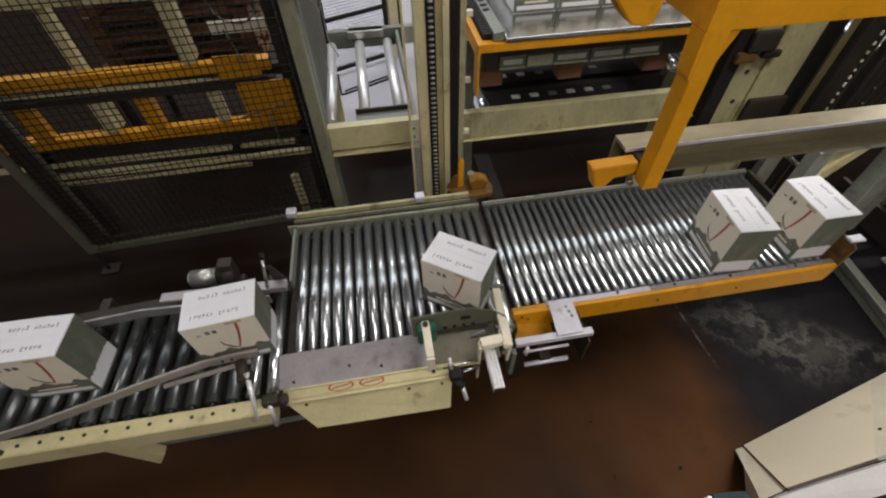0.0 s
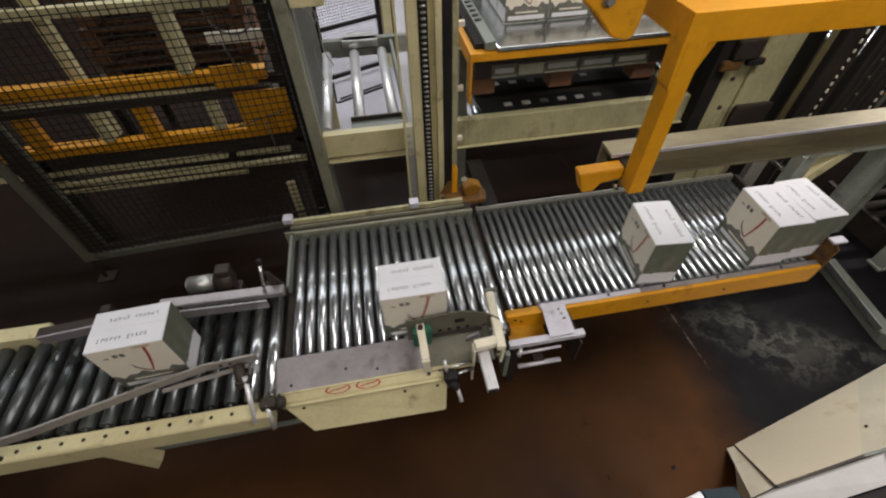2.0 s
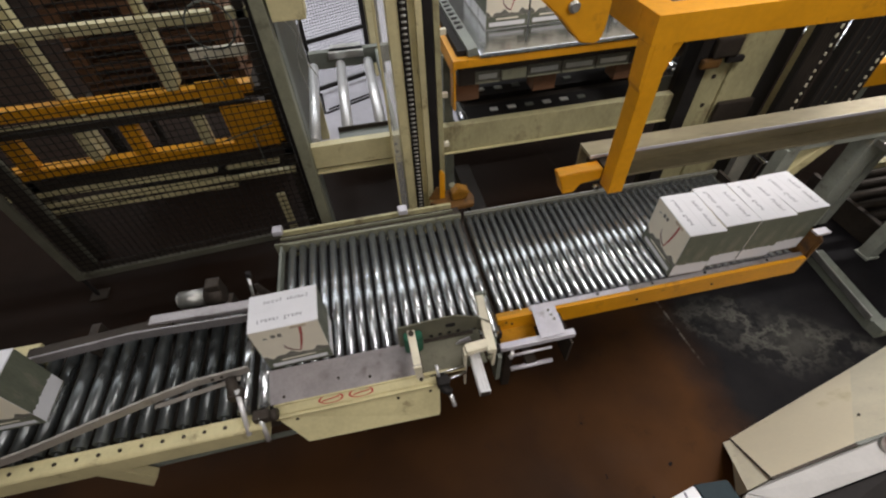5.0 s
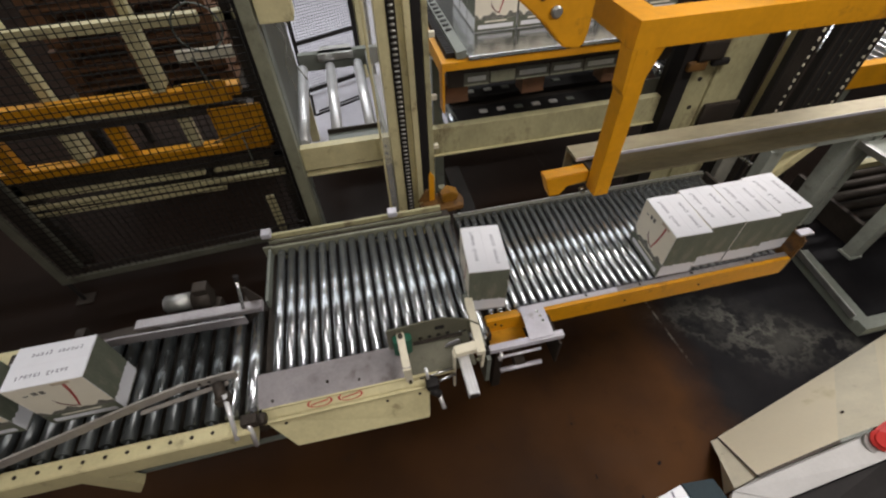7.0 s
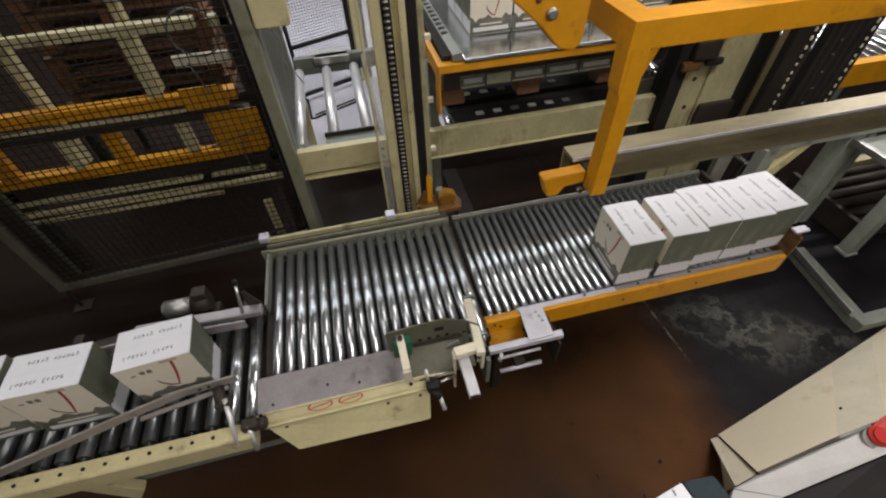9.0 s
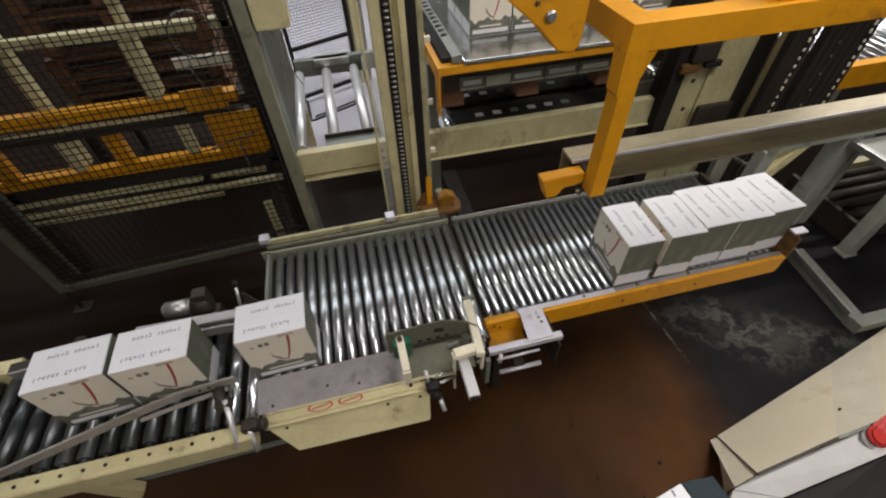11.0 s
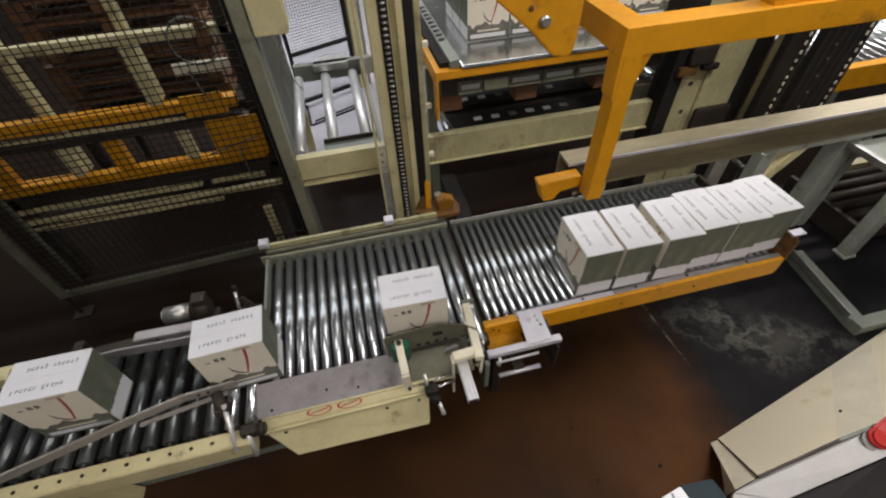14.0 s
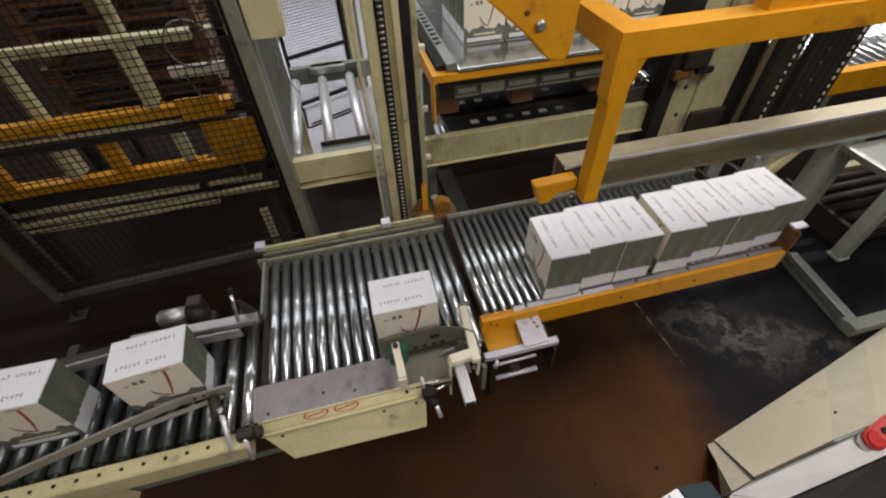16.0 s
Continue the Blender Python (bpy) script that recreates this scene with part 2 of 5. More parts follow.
def beam(p, q, w, h, bm=None, bevel=0.003, up=(0, 0, 1)):
    """A square bar from p to q, w wide and h high about its axis."""
    bm = bm or bmesh.new()
    p, q = Vector(p), Vector(q)
    d = (q - p).normalized()
    side = d.cross(Vector(up)).normalized()
    top = side.cross(d)
    m = Matrix((side, d, top)).transposed().to_4x4()
    m = Matrix.Translation((p + q) / 2) @ m @ Matrix.Diagonal((w, (q - p).length, h, 1))
    r = bmesh.ops.create_cube(bm, size=1, matrix=m)
    if bevel:
        es = list({e for v in r["verts"] for e in v.link_edges})
        bmesh.ops.bevel(bm, geom=es, offset=bevel, segments=2, affect="EDGES")
    return bm


def prism(points, axis, a, b, bm=None, bevel=0.0):
    """A polygon in the plane across the axis (x: (y, z); y: (x, z); z: (x, y)), drawn out from a to b."""
    bm = bm or bmesh.new()

    def at(p, v):
        return {"x": (v, p[0], p[1]), "y": (p[0], v, p[1]), "z": (p[0], p[1], v)}[axis]
    lo = [bm.verts.new(at(p, a)) for p in points]
    hi = [bm.verts.new(at(p, b)) for p in points]
    fs = [bm.faces.new(lo), bm.faces.new(hi)]
    for i in range(len(points)):
        j = (i + 1) % len(points)
        fs.append(bm.faces.new((lo[i], lo[j], hi[j], hi[i])))
    bmesh.ops.recalc_face_normals(bm, faces=fs)
    if bevel:
        bmesh.ops.bevel(bm, geom=list({e for f in fs for e in f.edges}), offset=bevel, segments=2, affect="EDGES")
    return bm


def hose(points, r, n=6):
    """A round cable through points, as one closed skin."""
    bm = bmesh.new()
    rings = []
    for i, p in enumerate(points):
        d = (Vector(points[min(i + 1, len(points) - 1)]) - Vector(points[max(i - 1, 0)])).normalized()
        side = d.cross(Vector((0.3, 1, 0.2))).normalized()
        up = side.cross(d)
        rings.append([bm.verts.new(Vector(p) + side * (r * math.cos(a)) + up * (r * math.sin(a))) for a in (2 * math.pi * k / n for k in range(n))])
    for a, b in zip(rings, rings[1:]):
        for k in range(n):
            bm.faces.new((a[k], a[(k + 1) % n], b[(k + 1) % n], b[k])).smooth = True
    bm.faces.new(rings[0])
    bm.faces.new(rings[-1])
    bmesh.ops.recalc_face_normals(bm, faces=bm.faces)
    return bm


# ---- the hall ----
def hall():
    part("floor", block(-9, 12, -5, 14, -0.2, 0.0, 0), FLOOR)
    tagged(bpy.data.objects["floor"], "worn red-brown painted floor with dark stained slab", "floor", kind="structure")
    for nm, b in (("wall_north", (-9, 12, 14, 14.2, 0, CEIL)), ("wall_south", (-9, 12, -5.2, -5, 0, CEIL)),
                  ("wall_west", (-9.2, -9, -5, 14, 0, CEIL)), ("wall_east", (12, 12.2, -5, 14, 0, CEIL))):
        tagged(part(nm, block(*b, 0), WALL), "dull grey factory hall wall", "wall", kind="structure")
    tagged(part("ceiling", block(-9, 12, -5, 14, CEIL, CEIL + 0.2, 0), WALL), "dim factory hall ceiling", "ceiling", kind="structure")


hall()

# ---- roller conveyors ----
ZR = 0.90


def roller_mesh(y0, y1, r, stub):
    bm = rod((0, y0, 0), (0, y1, 0), r, 20, bevel=0.002)
    return rod((0, y0 - stub, 0), (0, y1 + stub, 0), r * 0.33, 8, bm)


def rollers(parent, xs, y0, y1, r, material, z=ZR, stub=0.02):
    bm = roller_mesh(y0, y1, r, stub)
    me = bpy.data.meshes.new("roller")
    bm.to_mesh(me)
    bm.free()
    me.materials.append(material)
    for x in xs:
        ob = new("roller", me)
        ob.parent = parent
        ob.matrix_basis = pose(x - parent.location.x, -parent.location.y, z - r - parent.location.z, 0, random.uniform(0, 360), 0)


def screws(parent, pts, r, material=DARK, axis=(0, -1, 0), h=0.005):
    for p in pts:
        p = Vector(p)
        part("screw", rod(p, p + Vector(axis) * h, r, 6), material, parent)


def infeed_conveyor():
    c = thing("infeed_conveyor", (-2.8, 1.1, 0), "long cream roller conveyor with grimy steel rollers", "conveyor")
    part("front_rail", prism([(0.846, 0.885), (0.79, 0.885), (0.782, 0.878), (0.782, 0.775), (0.83, 0.775), (0.846, 0.79)], "x", -5.0, -0.635, bevel=0.003), CREAM, c)
    part("rear_rail", block(-5.0, -1.62, 1.30, 1.372, 0.80, 0.93), CREAM, c)
    part("rear_rail", block(-1.52, -0.60, 1.37, 1.41, 0.78, 0.87), DARK, c, "dark grimy steel rail")
    rollers(c, [-0.637 - 0.0775 * i for i in range(2)], 0.862, 1.365, 0.0265, ROLLER)
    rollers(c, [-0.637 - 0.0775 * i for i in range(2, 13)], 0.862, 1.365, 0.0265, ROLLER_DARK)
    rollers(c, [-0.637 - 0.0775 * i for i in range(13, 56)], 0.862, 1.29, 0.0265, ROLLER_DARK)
    # Dark sheet added below so the gaps between the rollers read as shade.
    part("gap_shade_pan", block(-5.0, -0.60, 0.85, 1.37, 0.79, 0.80, 0), DARK, c)
    screws(c, [(-0.70 - 0.0775 * i, 0.815, 0.885) for i in range(30)], 0.0075, DARK, (0, 0, 1), 0.004)
    for x, ys in ((-4.6, (0.83, 1.34)), (-2.6, (0.83, 1.34))):
        for y in ys:
            part("leg", block(x - 0.03, x + 0.03, y - 0.03, y + 0.03, 0.0, 0.78), CREAM, c)
        part("stretcher", block(x - 0.02, x + 0.02, 0.86, 1.30, 0.30, 0.34), CREAM, c)
    part("knee_plate", prism([(-1.335, 0.775), (-1.245, 0.775), (-1.165, 0.60), (-1.225, 0.51)], "y", 0.795, 0.835, bevel=0.002), CREAM, c)
    part("under_beam", block(-5.0, -0.62, 0.86, 0.90, 0.70, 0.78), DARK, c)
    part("lower_bar", beam((-1.215, 0.85, 0.60), (-0.50, 0.862, 0.60), 0.018, 0.02), GREY, c)
    return c


def guide_rail(name, pts, z, h, t, material, label):
    g = thing(name, (pts[0][0], pts[0][1], z), label, "guide rail")
    bm = bmesh.new()
    for a, b in zip(pts, pts[1:]):
        beam((a[0], a[1], z), (b[0], b[1], z), t, h, bm, 0.002)
    part("bar", bm, material, g)
    return g


def guides():
    g = guide_rail("guide_rail", [(-5.0, 0.70), (-1.62, 0.79), (-1.43, 0.825), (-1.02, 0.935), (-0.86, 0.972), (-0.66, 0.985)], 1.00, 0.045, 0.010, GUIDE,
                   "bent galvanised flat-bar guide beside infeed rollers")
    part("lower_strip", beam((-1.02, 0.916, 0.972), (-0.70, 0.968, 0.972), 0.022, 0.006), GUIDE, g, "thin lower strip of the guide")
    screws(g, [(-0.80, 0.972, 1.0), (-0.765, 0.975, 1.0)], 0.007)
    part("clamp", rod((-0.735, 0.965, 0.99), (-0.72, 0.90, 0.97), 0.022, 12), DARK, g, "black plastic clamp")
    part("clamp", block(-0.745, -0.69, 0.885, 0.93, 0.935, 0.985, 0.008), DARK, g, "black plastic clamp")
    part("support_rod", rod((-0.705, 0.91, 0.99), (-0.690, 0.775, 0.86), 0.010, 12), ALU, g, "bright steel rod")
    part("clamp", block(-0.665, -0.60, 0.80, 0.845, 0.875, 0.925, 0.012), DARK, g, "black plastic clamp")
    part("clamp_knob", rod((-0.60, 0.82, 0.90), (-0.57, 0.82, 0.90), 0.024, 12, bevel=0.004), DARK, g, "black plastic knob")
    part("support_rod", rod((-0.635, 0.815, 0.92), (-0.635, 0.765, 0.80), 0.010, 12), ALU, g, "bright steel rod")
    for x in (-1.6, -3.2):
        part("support_rod", rod((x, 0.79 if x > -2 else 0.75, 0.98), (x, 0.80, 0.86), 0.009, 10), DARK, g)
    r = guide_rail("guide_rail", [(-1.56, 1.225), (-1.17, 1.258), (-0.64, 1.24)], 1.00, 0.05, 0.010, STEEL,
                   "bent galvanised flat-bar guide behind infeed rollers")
    part("rear_bar", beam((-1.12, 1.33, 0.985), (-0.58, 1.315, 0.985), 0.05, 0.03), STEEL, r)
    part("rear_plate", beam((-1.60, 1.275, 0.975), (-1.02, 1.315, 0.975), 0.05, 0.035), DARK, r)
    part("support_rod", rod((-0.665, 1.30, 0.97), (-0.64, 1.345, 1.15), 0.008, 12), BRIGHT, r, "bright steel rod")
    part("rod_cap", rod((-0.6405, 1.344, 1.145), (-0.637, 1.35, 1.17), 0.011, 12), BLACK, r)
    part("bracket", prism([(-0.64, 0.985), (-0.58, 0.985), (-0.625, 1.09), (-0.64, 1.09)], "y", 1.345, 1.353), DARK, r)
    part("stay", block(-0.67, -0.63, 1.33, 1.40, 0.86, 0.975), DARK, r)
    part("stay", block(-1.40, -1.36, 1.28, 1.40, 0.86, 0.96), DARK, r)
    m = thing("drive_motor", (-0.95, 1.47, 0.86), "grey electric drive motor behind the infeed rollers", "motor")
    part("housing", rod((-1.05, 1.47, 0.93), (-0.93, 1.47, 0.93), 0.042, 20, bevel=0.008), GALV, m)
    part("fan_cover", rod((-0.925, 1.47, 0.93), (-0.84, 1.47, 0.93), 0.048, 20, bevel=0.006), DARK, m)
    part("terminal_box", block(-0.905, -0.84, 1.45, 1.51, 0.955, 1.01, 0.008), DARK, m)
    part("mount", block(-1.02, -0.82, 1.40, 1.50, 0.78, 0.885), DARK, m)


def skewed(corners, drop):
    """A plate: a polygon given as corners, moved by drop to give it thickness."""
    bm = bmesh.new()
    up = [bm.verts.new(p) for p in corners]
    lo = [bm.verts.new(Vector(p) + Vector(drop)) for p in corners]
    fs = [bm.faces.new(up), bm.faces.new(lo)]
    for i in range(len(up)):
        j = (i + 1) % len(up)
        fs.append(bm.faces.new((up[i], up[j], lo[j], lo[i])))
    bmesh.ops.recalc_face_normals(bm, faces=fs)
    return bm


def turn_conveyor():
    c = thing("turning_conveyor", (-0.1, 1.4, 0), "cream conveyor section with bright steel rollers", "conveyor")
    rollers(c, [-0.537 + 0.0535 * i for i in range(18)], 0.985, 1.738, 0.0215, ROLLER_WORN)
    # Dark pan put in to give the roller gaps their shade.
    part("gap_shade_pan", block(-0.56, 0.385, 1.0, 1.75, 0.80, 0.81, 0), DARK, c)
    part("rear_rail", block(-0.60, 0.36, 1.832, 1.85, 0.84, 0.922, 0.003), CREAM_GRIMY, c)
    part("rail_strip", block(-0.60, 0.40, 1.750, 1.766, 0.85, 0.906, 0.002), CREAM_DULL, c)
    part("rail_lip", block(-0.60, 0.36, 1.795, 1.803, 0.85, 0.912, 0.002), CREAM_DULL, c)
    part("rail_web", block(-0.60, 0.40, 1.766, 1.832, 0.84, 0.893, 0.002), DARK, c)
    for x in (-0.605, 0.083):
        part("rail_cap", block(x - 0.026, x + 0.026, 1.808, 1.86, 0.922, 0.955, 0.006), PLATE, c)
    part("corner_plate", prism([(-0.62, 0.93), (-0.62, 0.80), (-0.585, 0.80), (-0.575, 0.93)], "y", 1.735, 1.745), CREAM_DULL, c)
    part("end_strip", block(-0.592, -0.578, 1.38, 1.72, 0.87, 0.93), GREY, c)
    part("end_beam", block(-0.60, -0.565, 0.86, 1.74, 0.76, 0.85), DARK, c)
    part("top_plate", prism([(1.012, 0.906), (1.012, 0.90), (0.877, 0.868), (0.872, 0.873)], "x", -0.615, 0.022, bevel=0.001), STEEL, c, "scuffed bare steel cover plate")
    # Right-hand stretch of the cover plate, in a darker olive than the steel.
    part("olive_plate", prism([(1.012, 0.905), (1.012, 0.899), (0.865, 0.868), (0.860, 0.873)], "x", 0.025, 0.30, bevel=0.001), OLIVE, c, "darker olive stretch of the cover plate")
    part("plate_rim", block(0.025, 0.205, 0.855, 0.8645, 0.858, 0.884, 0.002), CREAM, c)
    part("fascia", prism([(0.876, 0.867), (0.870, 0.872), (0.842, 0.846), (0.838, 0.838), (0.846, 0.825), (0.876, 0.82)], "x", -0.60, 0.10, bevel=0.002), CREAM, c)
    part("front_panel", skewed([(-0.60, 0.838, 0.83), (0.085, 0.838, 0.83), (0.0635, 0.765, 0.667), (-0.500, 0.765, 0.695)], (0, 0.010, -0.005)), CREAM, c)
    part("fascia_rim", block(-0.585, 0.095, 0.863, 0.871, 0.870, 0.879, 0.002), CREAM, c)
    part("panel_flange", beam((0.083, 0.848, 0.822), (0.065, 0.777, 0.662), 0.008, 0.02), CREAM, c)
    part("fascia_ledge", block(-0.60, 0.085, 0.824, 0.837, 0.826, 0.840, 0.002), CREAM, c)
    screws(c, [(-0.555, 0.895, 0.878), (-0.20, 0.905, 0.880), (-0.33, 0.925, 0.885)], 0.006, DARK, (0, 0, 1), 0.006)
    screws(c, [(-0.52, 0.826, 0.805), (-0.10, 0.824, 0.80), (0.04, 0.824, 0.80)], 0.007)
    for x in (-0.37, -0.245):
        bm = bmesh.new()
        bmesh.ops.create_circle(bm, radius=1, segments=32)
        inner = bmesh.ops.extrude_edge_only(bm, edges=list(bm.edges))
        for v in [g for g in inner["geom"] if isinstance(g, bmesh.types.BMVert)]:
            v.co *= 0.84
        bmesh.ops.transform(bm, verts=bm.verts, matrix=Matrix.Translation((x, 0.8550, 0.8602)) @ pose(0, 0, 0, 43) @ Matrix.Diagonal((0.052, 0.019, 1, 1)))
        part("round_mark", bm, REDINK, c, "printed red ring mark")
        part("mark_stroke", beam((x - 0.036, 0.8520, 0.8575), (x + 0.036, 0.8580, 0.8630), 0.004, 0.002, None, 0), REDINK, c)
    for x in (-0.52, 0.0):
        for y in (1.16, 1.76):
            part("leg", block(x - 0.03, x + 0.03, y - 0.03, y + 0.03, 0, 0.795), CREAM, c)
    part("end_beam", block(0.388, 0.41, 0.99, 1.74, 0.78, 0.86), DARK, c)


def turner():
    t = thing("carton_turner", (0.1, 0.95, 0.88), "steel turning stop with green block and cream arms", "carton stop")
    plate = [(-0.055, 0.90), (-0.055, 1.045), (-0.045, 1.052), (0.09, 1.064), (0.19, 1.066), (0.292, 1.018), (0.292, 0.94), (0.24, 0.931), (0.05, 0.925)]
    part("stop_plate", prism(plate, "y", 1.000, 1.006, bevel=0.001), OLIVE, t, "grey-green steel plate with round holes")
    part("stop_plate", prism([(0.292, 1.0), (0.335, 0.965), (0.338, 0.972), (0.292, 1.007)], "z", 0.925, 1.015), OLIVE, t)
    part("stop_rib", block(0.05, 0.27, 0.985, 0.9995, 0.921, 0.927, 0.001), DARK, t)
    for x in (0.085, 0.125, 0.165, 0.205):
        part("hole_rim", rod((x, 1.0005, 0.945), (x, 0.9985, 0.945), 0.010, 14), BLACK, t)
    part("slot_rim", block(0.150, 0.192, 0.9975, 1.0, 0.996, 1.014, 0.006), BLACK, t, "dark oblong slot")
    part("tab", prism([(0.20, 0.93), (0.245, 0.945), (0.255, 0.915), (0.185, 0.905)], "y", 0.955, 0.961, bevel=0.001), PLATE, t)
    part("pivot_block", prism([(-0.035, 0.905), (-0.032, 1.018), (0.046, 1.018), (0.042, 0.902)], "y", 0.960, 0.998, bevel=0.006), GREEN, t, "green plastic block")
    part("arm", beam((0.001, 0.996, 1.028), (0.004, 0.866, 0.968), 0.032, 0.012), CREAM_WHITE, t, "pale cream flat arm")
    part("arm", prism([(-0.014, 0.968), (0.020, 0.968), (0.022, 0.862), (0.008, 0.840), (-0.006, 0.862)], "y", 0.853, 0.864, bevel=0.002), CREAM_WHITE, t, "pale cream flat arm")
    part("arm_bolt", rod((0.001, 0.982, 1.020), (0.001, 0.977, 1.036), 0.012, 12), DARK, t)
    part("arm_screw", rod((0.010, 0.853, 0.872), (0.010, 0.842, 0.872), 0.008, 6), DARK, t)
    part("pad", beam((0.329, 1.118, 0.995), (0.312, 0.842, 0.995), 0.036, 0.032), CREAM_WHITE, t, "pale cream stop bar")
    part("pad_cap", block(0.306, 0.366, 1.119, 1.134, 0.985, 1.016, 0.004), GREY, t)
    part("hinge", beam((0.207, 0.874, 0.992), (0.300, 0.880, 0.992), 0.040, 0.034), CREAM_WHITE, t)
    part("hinge_cheek", prism([(0.853, 0.985), (0.893, 0.985), (0.872, 0.715), (0.862, 0.705)], "x", 0.199, 0.209, bevel=0.001), CREAM_WHITE, t)
    part("hinge_cheek", prism([(0.842, 0.985), (0.872, 0.985), (0.868, 0.86), (0.852, 0.85)], "x", 0.318, 0.330, bevel=0.001), CREAM_WHITE, t)
    part("rivet", rod((0.305, 0.858, 0.93), (0.305, 0.848, 0.93), 0.009, 10), CREAM_DULL, t)
    bm = block(0.223, 0.268, 0.703, 0.895, 0.915, 0.948, 0.003)
    for dx in (0.229, 0.243, 0.257):
        block(dx, dx + 0.005, 0.703, 0.895, 0.948, 0.953, 0, bm)
    part("profile", bm, ALU, t, "slotted aluminium profile")
    part("profile_cap", block(0.227, 0.264, 0.699, 0.703, 0.92, 0.946, 0), DARK, t)
    part("rail_rod", rod((0.09, 0.835, 0.835), (0.205, 0.852, 0.845), 0.009, 12), BRIGHT, t)
    part("rail_rod", rod((0.05, 0.855, 0.872), (0.20, 0.860, 0.885), 0.006, 12), BRIGHT, t)
    part("clamp", block(0.07, 0.125, 0.795, 0.845, 0.845, 0.895, 0.014), BLACK, t, "black plastic clamp")
    part("clamp", rod((0.085, 0.80, 0.86), (0.125, 0.775, 0.845), 0.017, 12, bevel=0.004), BLACK, t, "black plastic clamp")
    part("clamp_knob", rod((0.115, 0.79, 0.85), (0.128, 0.735, 0.80), 0.009, 10), ALU, t)
    part("clamp_pin", rod((0.083, 0.835, 0.89), (0.080, 0.862, 0.935), 0.007, 10), ALU, t)
    part("hanger", block(0.10, 0.30, 0.90, 0.99, 0.80, 0.866), CREAM, t)
    s = thing("side_bracket", (0.55, 0.92, 0.86), "bare steel side bracket with square tube and rods", "bracket")
    part("cover_plate", prism([(0.566, 1.073), (0.676, 1.073), (0.668, 0.901), (0.552, 0.896)], "z", 0.906, 0.912, bevel=0.001), PLATE, s, "galvanised plate with bolt holes")
    screws(s, [(0.635, 1.030, 0.912), (0.640, 1.005, 0.912), (0.645, 0.98, 0.912)], 0.007, BRIGHT, (0, 0, 1), 0.003)
    part("square_tube", block(0.372, 0.716, 0.893, 0.923, 0.868, 0.898, 0.003), PLATE, s)
    part("tube_mouth", block(0.716, 0.718, 0.899, 0.917, 0.874, 0.892, 0), BLACK, s)
    part("tube_block", block(0.352, 0.3715, 0.893, 0.925, 0.866, 0.900, 0.003), BLACK, s)
    part("cross_rod", rod((0.405, 0.88, 0.845), (0.605, 0.88, 0.849), 0.006, 12), PLATE, s)
    part("cross_rod", rod((0.425, 0.88, 0.72), (0.627, 0.88, 0.72), 0.011, 12), PLATE, s)
    part("rod_end", rod((0.415, 0.875, 0.83), (0.425, 0.89, 0.865), 0.008, 10), ALU, s)
    part("side_plate", block(0.352, 0.372, 0.87, 1.03, 0.66, 0.865), GREY, s)
    part("side_plate", block(0.690, 0.700, 0.87, 1.03, 0.70, 0.867), DARK, s)
    part("back_plate", block(0.372, 0.690, 1.020, 1.032, 0.66, 0.775), DARK, s)
    part("foot_post", block(0.50, 0.55, 1.12, 1.17, 0.0, 0.78), DARK, s)
    part("foot_arm", block(0.50, 0.55, 0.88, 1.17, 0.70, 0.74), DARK, s)


LIFT = []


